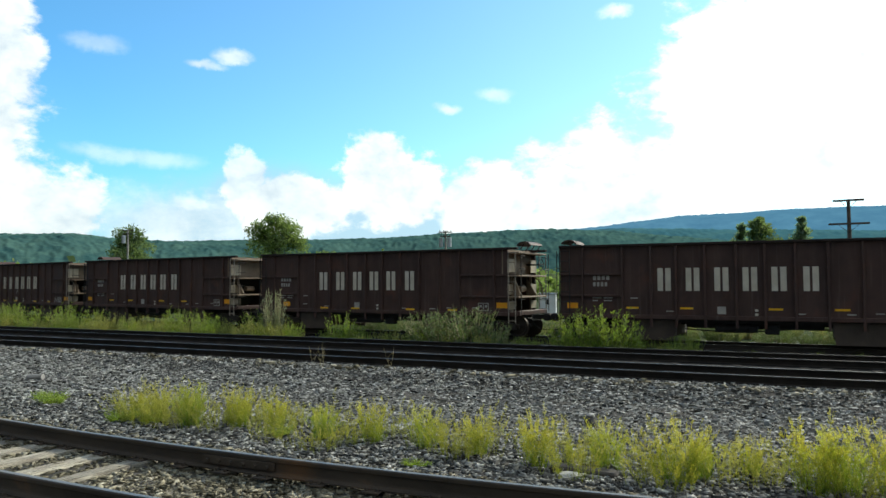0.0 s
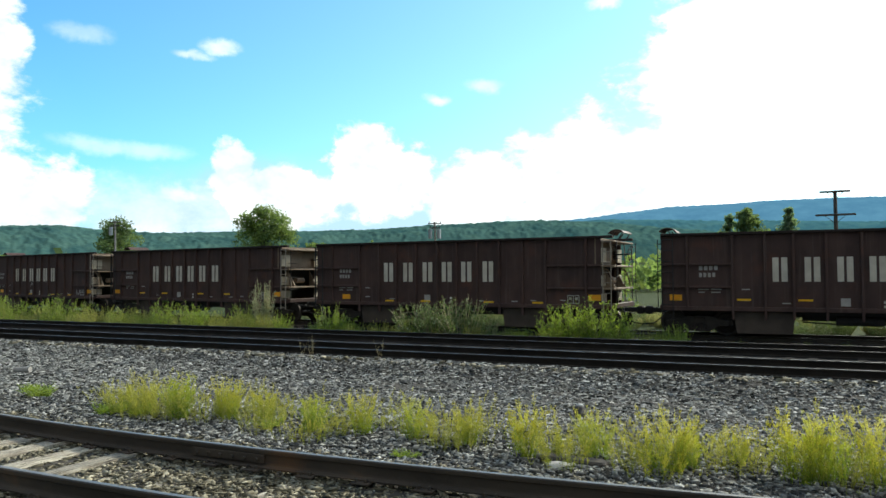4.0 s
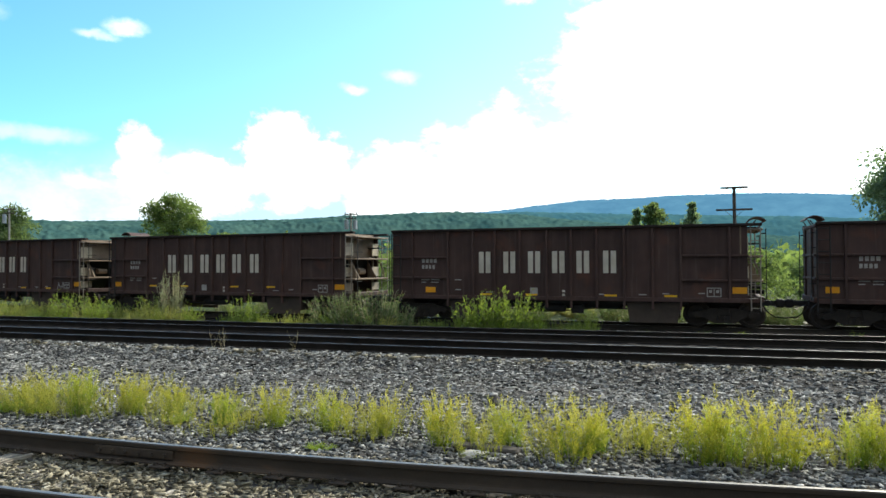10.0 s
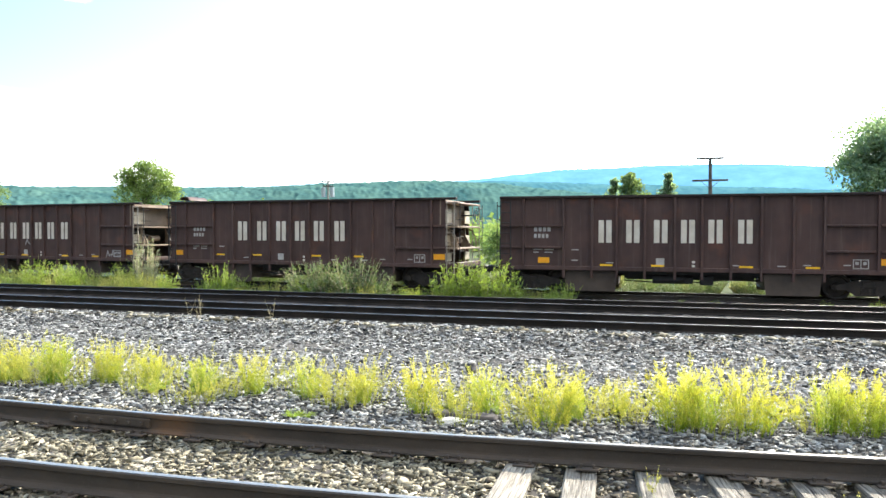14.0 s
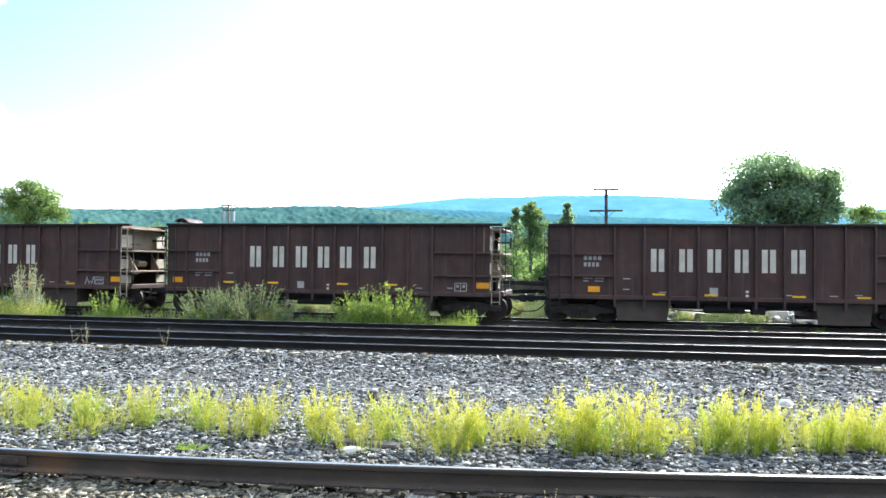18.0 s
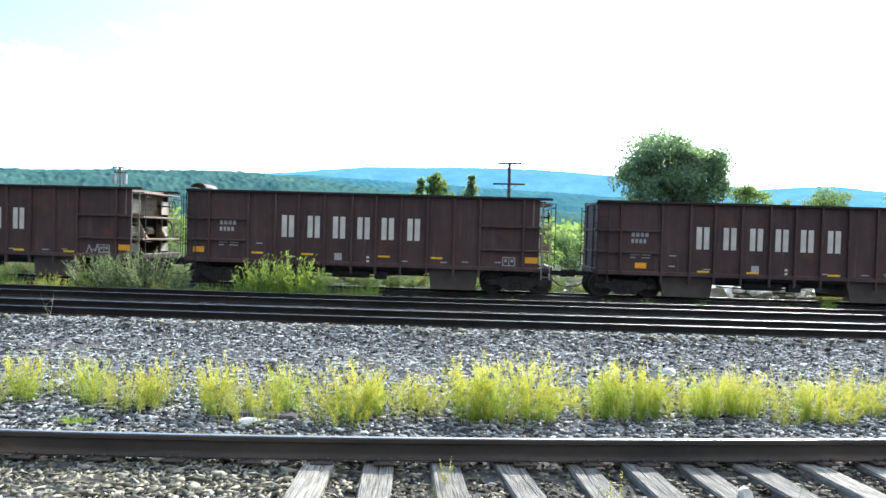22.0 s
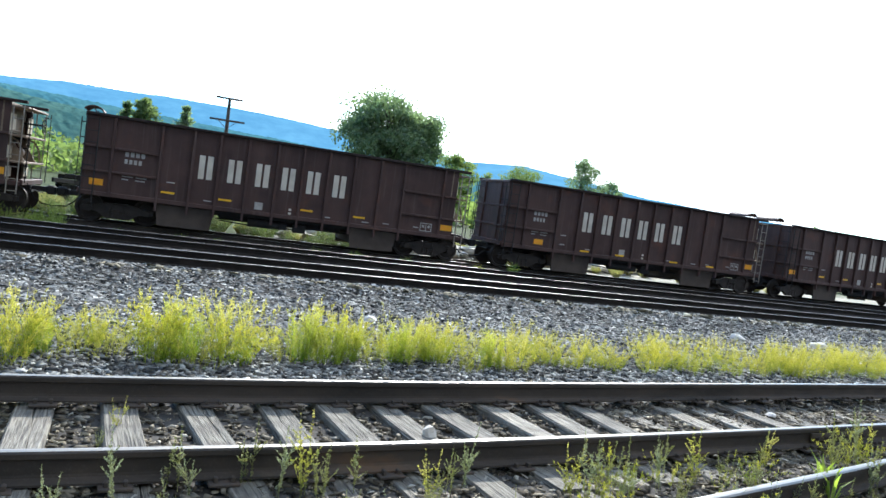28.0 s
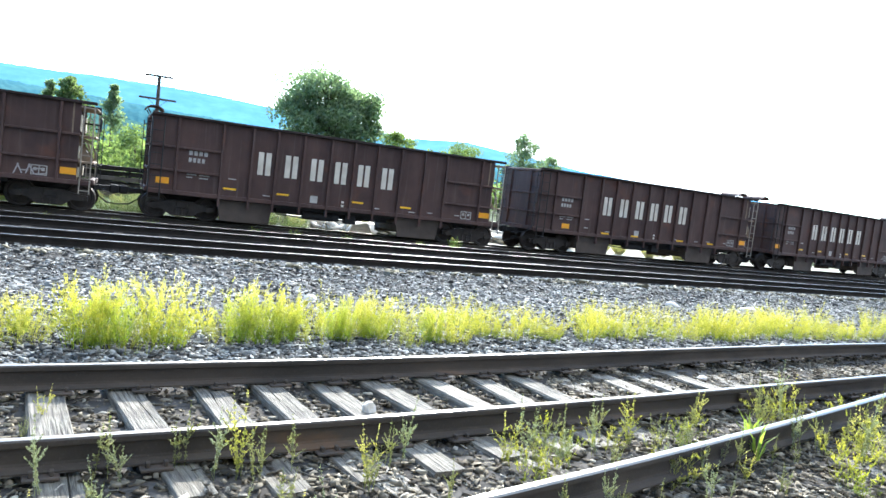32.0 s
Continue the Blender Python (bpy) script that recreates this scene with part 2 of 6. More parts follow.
def rail_top(k, b, out):
    v = obj(k)
    s = k.noise(k.n("ShaderNodeMapping", ins={0: v, 3: (0.15, 40.0, 20.0)}).outputs[0], 3.0, 4.0, 0.6)
    k.put(b, "Base Color", k.mix(s, (0.13, 0.113, 0.09, 1), (0.23, 0.205, 0.17, 1)))
    k.put(b, "Metallic", 0.45)
    k.put(b, "Roughness", k.mapr(s, 0.3, 0.7, 0.34, 0.46))


material("rail_head_steel", rail_top)


def rail_main(k, b, out):
    v = obj(k)
    s = k.noise(k.n("ShaderNodeMapping", ins={0: v, 3: (0.02, 40.0, 20.0)}).outputs[0], 3.0, 3.0, 0.6)
    k.put(b, "Base Color", k.mix(s, (0.17, 0.165, 0.16, 1), (0.24, 0.235, 0.225, 1)))
    k.put(b, "Metallic", 0.9)
    k.put(b, "Roughness", 0.46)


material("rail_head_main", rail_main)
def rail_rust(k, b, out):
    v = obj(k)
    f = k.noise(v, 60.0, 4.0, 0.65)
    a = k.noise(k.n("ShaderNodeMapping", ins={0: v, 3: (0.35, 1.0, 1.0)}).outputs[0], 2.4, 5.0, 0.6)
    col = k.mix(k.mapr(a, 0.35, 0.65), (0.034, 0.028, 0.022, 1), (0.070, 0.054, 0.040, 1))
    col = k.mix(k.mapr(a, 0.62, 0.74, 0.0, 0.7), col, (0.15, 0.080, 0.036, 1))
    col = k.mix(k.mapr(f, 0.55, 0.8, 0.0, 0.5), col, (0.10, 0.082, 0.062, 1))
    # fresh orange rust beside the rail joint
    gap = k.n("ShaderNodeVectorMath", op="DISTANCE", ins={0: geo(k).outputs["Position"], 1: (-4.42, 5.76, -0.09)}).outputs["Value"]
    col = k.mix(k.mapr(k.math("ADD", gap, k.math("MULTIPLY", f, 0.5)), 0.54, 0.30, 0.0, 0.45), col, (0.19, 0.088, 0.030, 1))
    k.put(b, "Base Color", col)
    k.put(b, "Roughness", 0.85)
    k.put(b, "Specular IOR Level", 0.3)
    bump(k, b, f, 0.5, 0.004)


material("rail_rust", rail_rust)
simple("chord_dark", (0.018, 0.014, 0.013), (0.045, 0.032, 0.028), 3.0, 0.8, 0.0, 40.0, 0.3, spec=0.15)
# main-line rail flanks: rust darkened for the shade they stand in
simple("rail_side_shade", (0.016, 0.014, 0.012), (0.036, 0.030, 0.025), 2.0, 0.9, 0.0, 40.0, 0.3, spec=0.1)
simple("dark_iron", (0.014, 0.013, 0.013), (0.032, 0.028, 0.025), 4.0, 0.75, 0.0, 50.0, 0.3)
simple("wheel_iron", (0.028, 0.022, 0.018), (0.06, 0.045, 0.035), 4.0, 0.6, 0.4, 60.0, 0.3)
# rusty sheets of the sun-facing end, lightened to carry the sunlight
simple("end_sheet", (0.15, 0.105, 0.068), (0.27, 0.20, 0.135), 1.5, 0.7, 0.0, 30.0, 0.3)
simple("skirt_grey", (0.050, 0.036, 0.028), (0.10, 0.074, 0.056), 1.2, 0.85, 0.0, 30.0, 0.3)
# ladder steel brightened for the sun that strikes it
simple("ladder_steel", (0.20, 0.165, 0.13), (0.34, 0.29, 0.23), 2.0, 0.7, 0.0, 40.0, 0.2)
# plates of the same end, cream because sunlight is put into the colour
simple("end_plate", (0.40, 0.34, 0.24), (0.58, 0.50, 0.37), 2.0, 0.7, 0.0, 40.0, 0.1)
simple("letter_white", (0.50, 0.44, 0.35), (0.68, 0.62, 0.52), 3.0, 0.7, 0.0, 50.0, 0.1)
simple("stencil_white", (0.30, 0.27, 0.24), (0.46, 0.43, 0.39), 4.0, 0.75, 0.0, 60.0, 0.0)
simple("placard_orange", (0.78, 0.30, 0.01), (0.90, 0.40, 0.015), 4.0, 0.5, 0.0, 40.0, 0.0)
simple("reflector_yellow", (0.75, 0.40, 0.01), (0.88, 0.50, 0.02), 4.0, 0.4, 0.0, 40.0, 0.0)
simple("graffiti_grey", (0.30, 0.27, 0.26), (0.40, 0.37, 0.35), 5.0, 0.7, 0.0, 40.0, 0.0)


def tie_wood(k, b, out, bleach=1.0):
    v = obj(k)
    r = k.n("ShaderNodeObjectInfo").outputs["Random"]
    off = k.n("ShaderNodeVectorMath", op="ADD", ins={0: v, 1: k.n("ShaderNodeCombineXYZ", ins={0: k.math("MULTIPLY", r, 37.0), 1: k.math("MULTIPLY", r, 91.0)}).outputs[0]}).outputs[0]
    grain = k.noise(k.n("ShaderNodeMapping", ins={0: off, 3: (26.0, 1.2, 26.0)}).outputs[0], 2.2, 6.0, 0.65, 0.4)
    blot = k.noise(off, 5.0, 4.0, 0.6)
    col = k.ramp(grain, [(0.32, (0.024, 0.020, 0.016)), (0.42, (0.105, 0.088, 0.064)), (0.52, (0.225, 0.198, 0.148)), (0.68, (0.34, 0.305, 0.235)), (0.82, (0.44, 0.40, 0.32))])
    col = k.mix(k.mapr(blot, 0.47, 0.66, 0.0, 0.8), col, (0.12, 0.098, 0.072, 1))
    val = k.mapr(r, 0.0, 1.0, 0.58 * bleach, 1.30 * bleach)
    col = k.mix(1.0, col, k.n("ShaderNodeCombineColor", ins={0: val, 1: val, 2: val}).outputs[0], "MULTIPLY")
    k.put(b, "Base Color", col)
    k.put(b, "Roughness", 0.9)
    bump(k, b, grain, 0.9, 0.02)


material("tie_wood", tie_wood)
material("tie_bleached", lambda k, b, out: tie_wood(k, b, out, 1.55))
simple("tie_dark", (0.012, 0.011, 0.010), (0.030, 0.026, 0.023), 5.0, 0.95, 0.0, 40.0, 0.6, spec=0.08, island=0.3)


def ground_mat(k, b, out):
    v = geo(k).outputs["Position"]
    sep = k.n("ShaderNodeSeparateXYZ", ins={0: v})
    far = k.noise(v, 0.08, 4.0, 0.6)
    mid = k.noise(v, 1.3, 6.0, 0.65)
    fine = k.n("ShaderNodeTexVoronoi", ins={"Vector": v, "Scale": 17.0}).outputs["Color"]
    fv = k.n("ShaderNodeSeparateColor", ins={0: fine}).outputs[0]
    dirt = k.mix(k.mapr(mid, 0.35, 0.65), (0.025, 0.022, 0.019, 1), (0.068, 0.061, 0.052, 1))
    dirt = k.mix(k.mapr(fv, 0.2, 1.0, 0.0, 0.6), dirt, (0.118, 0.107, 0.092, 1))
    # near-black bed of the main line
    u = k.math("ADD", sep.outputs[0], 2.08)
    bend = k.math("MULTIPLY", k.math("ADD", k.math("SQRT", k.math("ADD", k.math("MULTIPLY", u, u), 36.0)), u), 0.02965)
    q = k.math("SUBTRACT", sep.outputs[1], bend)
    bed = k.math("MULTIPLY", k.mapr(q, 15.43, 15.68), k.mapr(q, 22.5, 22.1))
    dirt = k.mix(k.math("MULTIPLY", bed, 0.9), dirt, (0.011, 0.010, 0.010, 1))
    # the yard beyond the train: pale dry gravel, then grass
    east = k.math("ADD", sep.outputs[0], k.math("MULTIPLY", k.math("SUBTRACT", mid, 0.5), 10.0))
    grass = k.mix(k.mapr(mid, 0.3, 0.7), (0.022, 0.036, 0.010, 1), (0.060, 0.072, 0.022, 1))
    gravel = k.mix(k.mapr(mid, 0.35, 0.65), (0.20, 0.185, 0.135, 1), (0.40, 0.37, 0.29, 1))
    y = k.math("ADD", sep.outputs[1], k.math("MULTIPLY", k.math("SUBTRACT", far, 0.5), 8.0))
    col = k.mix(k.mapr(y, 30.2, 32.0), dirt, k.mix(k.mapr(east, 4.0, 9.0), grass, gravel))
    col = k.mix(k.mapr(y, 41.0, 44.0), col, grass)
    k.put(b, "Base Color", col)
    k.put(b, "Roughness", 0.95)
    k.put(b, "Specular IOR Level", 0.08)
    bump(k, b, k.math("ADD", fv, mid), 0.6, 0.02)


material("ground", ground_mat)


def stone_mat(name, dark, mid, pale):
    def build(k, b, out):
        r = geo(k).outputs["Random Per Island"]
        v = obj(k)
        f = k.noise(v, 45.0, 4.0, 0.65)
        dust = k.noise(v, 0.7, 4.0, 0.6)
        col = k.ramp(r, [(0.0, dark), (0.30, tuple(c * 1.5 for c in dark)), (0.58, mid), (0.86, mid), (1.0, pale)])
        col = k.mix(k.mapr(f, 0.45, 0.75, 0.0, 0.5), col, (*[c * 0.45 for c in mid], 1))
        val = k.mapr(dust, 0.3, 0.7, 0.72, 1.22)
        col = k.mix(1.0, col, k.n("ShaderNodeCombineColor", {0: val, 1: val, 2: val}).outputs[0], "MULTIPLY")
        k.put(b, "Base Color", col)
        k.put(b, "Roughness", k.mapr(f, 0.3, 0.7, 0.75, 0.95))
        k.put(b, "Specular IOR Level", 0.08)
        bump(k, b, f, 0.5, 0.006)
    material(name, build)


stone_mat("ballast_grey", (0.044, 0.043, 0.040), (0.25, 0.248, 0.226), (0.52, 0.51, 0.462))
stone_mat("ballast_brown", (0.048, 0.039, 0.027), (0.185, 0.158, 0.112), (0.42, 0.375, 0.29))
stone_mat("ballast_cream", (0.09, 0.079, 0.052), (0.275, 0.243, 0.168), (0.51, 0.465, 0.35))
stone_mat("rubble_pale", (0.34, 0.32, 0.26), (0.52, 0.49, 0.41), (0.70, 0.67, 0.58))
simple("stone_pale", (0.42, 0.39, 0.34), (0.60, 0.56, 0.50), 7.0, 0.85, 0.0, 50.0, 0.4)
simple("stone_dark", (0.05, 0.045, 0.04), (0.10, 0.09, 0.08), 7.0, 0.9, 0.0, 50.0, 0.4)
simple("weed_yellow", (0.33, 0.34, 0.078), (0.58, 0.52, 0.175), 2.5, 0.6, 0.0, 30.0, 0.0, trans=0.55, island=0.35)
def plume_mat(name, foot, middle, tip):
    """Feathery weed: green at the foot, yellowing up the stem, straw-coloured at the tips; each clump and leaf differs."""
    def build(k, b, out):
        v = obj(k)
        z = k.n("ShaderNodeSeparateXYZ", ins={0: v}).outputs[2]
        o = k.n("ShaderNodeObjectInfo").outputs["Random"]
        r = geo(k).outputs["Random Per Island"]
        patch = k.noise(v, 5.0, 3.0, 0.6)
        h = k.math("ADD", z, k.math("ADD", k.math("MULTIPLY", k.math("SUBTRACT", o, 0.5), 0.20), k.math("MULTIPLY", k.math("SUBTRACT", patch, 0.5), 0.45)))
        col = k.ramp(h, [(0.0, foot), (0.20, tuple((p + q) / 2 for p, q in zip(foot, middle))), (0.40, middle), (0.62, tip)])
        val = k.mapr(r, 0.0, 1.0, 0.62, 1.30)
        col = k.mix(1.0, col, k.n("ShaderNodeCombineColor", ins={0: val, 1: val, 2: val}).outputs[0], "MULTIPLY")
        k.put(b, "Base Color", col)
        k.put(b, "Roughness", 0.65)
        k.put(b, "Specular IOR Level", 0.25)
        tr = k.n("ShaderNodeBsdfTranslucent", ins={0: k.mix(1.0, col, (1.13, 1.12, 0.55, 1), "MULTIPLY")})
        mx = k.n("ShaderNodeMixShader", ins={0: 0.6})
        k.t.links.new(b.outputs[0], mx.inputs[1])
        k.t.links.new(tr.outputs[0], mx.inputs[2])
        k.t.links.new(mx.outputs[0], out.inputs[0])
    return material(name, build)


plume_mat("plume_yellow", (0.18, 0.25, 0.035), (0.52, 0.475, 0.085), (0.62, 0.57, 0.23))
plume_mat("plume_lime", (0.14, 0.25, 0.034), (0.44, 0.475, 0.075), (0.58, 0.56, 0.21))
plume_mat("plume_straw", (0.25, 0.27, 0.08), (0.47, 0.45, 0.12), (0.58, 0.53, 0.24))
simple("weed_green", (0.175, 0.25, 0.042), (0.345, 0.41, 0.092), 2.0, 0.6, 0.0, 30.0, 0.0, trans=0.62, island=0.35)
simple("weed_pale", (0.23, 0.255, 0.15), (0.38, 0.39, 0.26), 2.0, 0.7, 0.0, 30.0, 0.0, trans=0.35, island=0.3)
simple("weed_dark", (0.10, 0.145, 0.055), (0.21, 0.255, 0.12), 2.0, 0.65, 0.0, 30.0, 0.0, trans=0.45, island=0.35)
simple("weed_olive", (0.19, 0.20, 0.075), (0.33, 0.32, 0.14), 3.0, 0.65, 0.0, 30.0, 0.0, trans=0.4, island=0.3)
simple("grass_straw", (0.26, 0.25, 0.10), (0.46, 0.42, 0.22), 2.0, 0.75, 0.0, 30.0, 0.0, trans=0.45, island=0.3)
simple("weed_dry", (0.26, 0.21, 0.13), (0.42, 0.35, 0.23), 3.0, 0.8, 0.0, 30.0, 0.0, trans=0.25, island=0.3)
simple("leaf_dark", (0.10, 0.15, 0.075), (0.19, 0.245, 0.125), 0.5, 0.75, 0.0, 6.0, 0.0, spec=0.15, trans=0.6, island=0.25)
# leaf green paled and greyed: veiling light mixed into the colour
simple("leaf_grey_veil", (0.15, 0.21, 0.16), (0.25, 0.325, 0.24), 0.5, 0.8, 0.0, 6.0, 0.0, spec=0.12, trans=0.62, island=0.22)
simple("leaf_light", (0.13, 0.185, 0.075), (0.24, 0.30, 0.13), 0.5, 0.75, 0.0, 6.0, 0.0, spec=0.15, trans=0.6, island=0.28)
simple("bark", (0.055, 0.045, 0.036), (0.12, 0.10, 0.08), 4.0, 0.9, 0.0, 30.0, 0.5)
simple("pole_wood", (0.045, 0.038, 0.032), (0.11, 0.094, 0.08), 3.0, 0.9, 0.0, 40.0, 0.3)
# pole wood paled for the sun on the transformer poles; also plain concrete grey
simple("pole_grey", (0.22, 0.205, 0.185), (0.34, 0.32, 0.29), 3.0, 0.85, 0.0, 40.0, 0.3)
simple("grey_metal", (0.32, 0.33, 0.34), (0.45, 0.46, 0.47), 3.0, 0.45, 0.5, 40.0, 0.0)
simple("shed_white", (0.66, 0.67, 0.68), (0.78, 0.79, 0.80), 2.0, 0.6, 0.0, 30.0, 0.1)
simple("dark_glass", (0.02, 0.025, 0.03), (0.03, 0.035, 0.04), 3.0, 0.15, 0.0, 30.0, 0.0)
# forest greens shifted to teal: the haze of distance sits in these colours
simple("hill_mid_haze", (0.040, 0.120, 0.150), (0.075, 0.170, 0.170), 0.015, 0.95, 0.0, 0.09, 0.0, spec=0.0)
simple("hill_forest_haze", (0.026, 0.072, 0.074), (0.082, 0.152, 0.122), 0.02, 0.95, 0.0, 0.12, 0.0, spec=0.0)


def far_ridge_haze(k, b, out):
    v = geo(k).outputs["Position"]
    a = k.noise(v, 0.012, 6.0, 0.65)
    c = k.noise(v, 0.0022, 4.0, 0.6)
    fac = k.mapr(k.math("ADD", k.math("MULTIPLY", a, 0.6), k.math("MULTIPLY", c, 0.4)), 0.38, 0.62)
    # aerial haze painted in: a blue colour that glows by emission
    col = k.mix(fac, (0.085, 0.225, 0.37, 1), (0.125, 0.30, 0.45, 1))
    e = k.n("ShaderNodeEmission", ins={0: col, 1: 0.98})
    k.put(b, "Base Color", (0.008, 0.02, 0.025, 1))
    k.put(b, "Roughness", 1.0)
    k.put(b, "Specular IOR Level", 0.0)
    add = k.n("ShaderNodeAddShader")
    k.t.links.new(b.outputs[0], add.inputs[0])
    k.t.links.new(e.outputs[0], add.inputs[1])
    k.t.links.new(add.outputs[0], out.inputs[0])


material("far_ridge_haze", far_ridge_haze)


# ---------------------------------------------------------------- mesh tools
class MB:
    """Collects vertices and faces of one mesh."""
    def __init__(self):
        self.v, self.f, self.m = [], [], []

    def add(self, verts, faces, mi=0):
        o = len(self.v)
        self.v.extend(verts)
        self.f.extend([tuple(i + o for i in fc) for fc in faces])
        self.m.extend([mi] * len(faces))
        return self

    def box(self, x0, x1, y0, y1, z0, z1, mi=0, c=0.0):
        """A box with its upright and lying edges chamfered by c."""
        if c <= 0:
            vs = [(x, y, z) for z in (z0, z1) for x, y in ((x0, y0), (x1, y0), (x1, y1), (x0, y1))]
            return self.add(vs, [(3, 2, 1, 0), (4, 5, 6, 7), (0, 1, 5, 4), (1, 2, 6, 5), (2, 3, 7, 6), (3, 0, 4, 7)], mi)
        ring = lambda d: [(x0 + d + c, y0 + d), (x1 - d - c, y0 + d), (x1 - d, y0 + d + c), (x1 - d, y1 - d - c), (x1 - d - c, y1 - d), (x0 + d + c, y1 - d), (x0 + d, y1 - d - c), (x0 + d, y0 + d + c)]
        vs = []
        for z, d in ((z0, c), (z0 + c, 0), (z1 - c, 0), (z1, c)):
            vs += [(x, y, z) for x, y in ring(d)]
        fs = [tuple(range(7, -1, -1)), tuple(range(24, 32))]
        for r in range(3):
            fs += [(r * 8 + i, r * 8 + (i + 1) % 8, r * 8 + 8 + (i + 1) % 8, r * 8 + 8 + i) for i in range(8)]
        return self.add(vs, fs, mi)

    def tube(self, pts, r, n=6, mi=0, r1=None, caps=True):
        """A round bar along a line of points, tapering from r to r1."""
        pts = [Vector(p) for p in pts]
        r1 = r if r1 is None else r1
        vs, fs = [], []
        for i, p in enumerate(pts):
            d = (pts[min(i + 1, len(pts) - 1)] - pts[max(i - 1, 0)]).normalized()
            a = d.orthogonal().normalized() if i == 0 else (a - d * a.dot(d)).normalized()
            b = d.cross(a)
            rr = r + (r1 - r) * i / max(1, len(pts) - 1)
            vs += [tuple(p + (a * math.cos(2 * math.pi * j / n) + b * math.sin(2 * math.pi * j / n)) * rr) for j in range(n)]
        for i in range(len(pts) - 1):
            fs += [(i * n + j, i * n + (j + 1) % n, i * n + n + (j + 1) % n, i * n + n + j) for j in range(n)]
        if caps:
            fs += [tuple(range(n - 1, -1, -1)), tuple(range((len(pts) - 1) * n, len(pts) * n))]
        return self.add(vs, fs, mi)

    def sweep(self, profile, path, mi=0, mats=None):
        """A closed profile (across, up) swept along points (x, y, z) in plan."""
        n, vs, fs, ms = len(profile), [], [], []
        for i, p in enumerate(path):
            a, b = path[max(i - 1, 0)], path[min(i + 1, len(path) - 1)]
            d = Vector((b[0] - a[0], b[1] - a[1], 0)).normalized()
            s = Vector((-d.y, d.x, 0))
            vs += [(p[0] + s.x * u, p[1] + s.y * u, p[2] + w) for u, w in profile]
        for i in range(len(path) - 1):
            for j in range(n):
                fs.append((i * n + j, i * n + (j + 1) % n, i * n + n + (j + 1) % n, i * n + n + j))
                ms.append(mats[j] if mats else mi)
        fs += [tuple(range(n - 1, -1, -1)), tuple(range((len(path) - 1) * n, len(path) * n))]
        ms += [mi, mi]
        o = len(self.v)
        self.v.extend(vs)
        self.f.extend([tuple(i + o for i in fc) for fc in fs])
        self.m.extend(ms)
        return self

    def data(self, name, mats):
        me = bpy.data.meshes.new(name)
        me.from_pydata(self.v, [], self.f)
        for m in mats if isinstance(mats, (list, tuple)) else [mats]:
            me.materials.append(MATS[m])
        if any(self.m):
            me.polygons.foreach_set("material_index", self.m)
        me.update()
        return me


def thing(name, mb, mats, m=None, label="", category="", group="", kind=""):
    ob = new(name, mb.data(name, mats) if mb else None)
    if m is not None:
        ob.matrix_world = m
    return tagged(ob, label, category, group, kind)


def part(name, mb, mats, parent, label="", m=None):
    ob = new(name, mb.data(name, mats) if isinstance(mb, MB) else mb)
    ob.parent = parent
    if m is not None:
        ob.matrix_basis = m
    return tagged(ob, label)


def numpy_mesh(name, verts, faces, mat, smooth=False):
    """A mesh from arrays of vertices and equal-sided faces."""
    me = bpy.data.meshes.new(name)
    k = faces.shape[1]
    me.vertices.add(len(verts))
    me.vertices.foreach_set("co", verts.astype(np.float32).ravel())
    me.loops.add(faces.size)
    me.loops.foreach_set("vertex_index", faces.astype(np.int32).ravel())
    me.polygons.add(len(faces))
    me.polygons.foreach_set("loop_start", np.arange(0, faces.size, k, dtype=np.int32))
    me.update(calc_edges=True)
    me.materials.append(MATS[mat])
    if smooth:
        me.polygons.foreach_set("use_smooth", np.ones(len(faces), dtype=bool))
    return me

# ---------------------------------------------------------------- the plan
RAIL_H, GAUGE = 0.18, 1.505         # rail height, and the distance between the rail heads' middles
NEAR_Y = 4.611
MID_Z, MID_D, MID_GAP = -0.205, 16.10, 3.82
TRAIN_Z, TRAIN_Y = -0.51, 28.40
BEND, BEND_R = 0.0023, 0.0030       # the siding bends away from the main line beyond x = 0 and x = 12


def near_rail(x, off=0.0):
    """y of the near track's camera-side rail, off metres further out."""
    c = max(-10.0, min(13.0, x))
    slope = 0.10621 + 0.016724 * c - 0.000823 * c * c - 0.00004544 * c ** 3
    return NEAR_Y + c * (0.10621 + c * (0.008362 - c * (0.0002742 + 0.00001136 * c))) + slope * (x - c) + off * math.sqrt(1 + slope * slope)


def main_y(x):
    """The main line runs straight from the left and bears away beyond x = -2."""
    u = x + 2.08
    return MID_D + 0.0593 * (math.sqrt(u * u + 36.0) + u) / 2


def train_y(x):
    return TRAIN_Y + BEND * min(x, 0.0) ** 2 + BEND_R * max(x - 12.0, 0.0) ** 2


def train_slope(x):
    return 2 * BEND * min(x, 0.0) + 2 * BEND_R * max(x - 12.0, 0.0)


def smooth(a, b, t):
    t = max(0.0, min(1.0, (t - a) / (b - a)))
    return t * t * (3 - 2 * t)


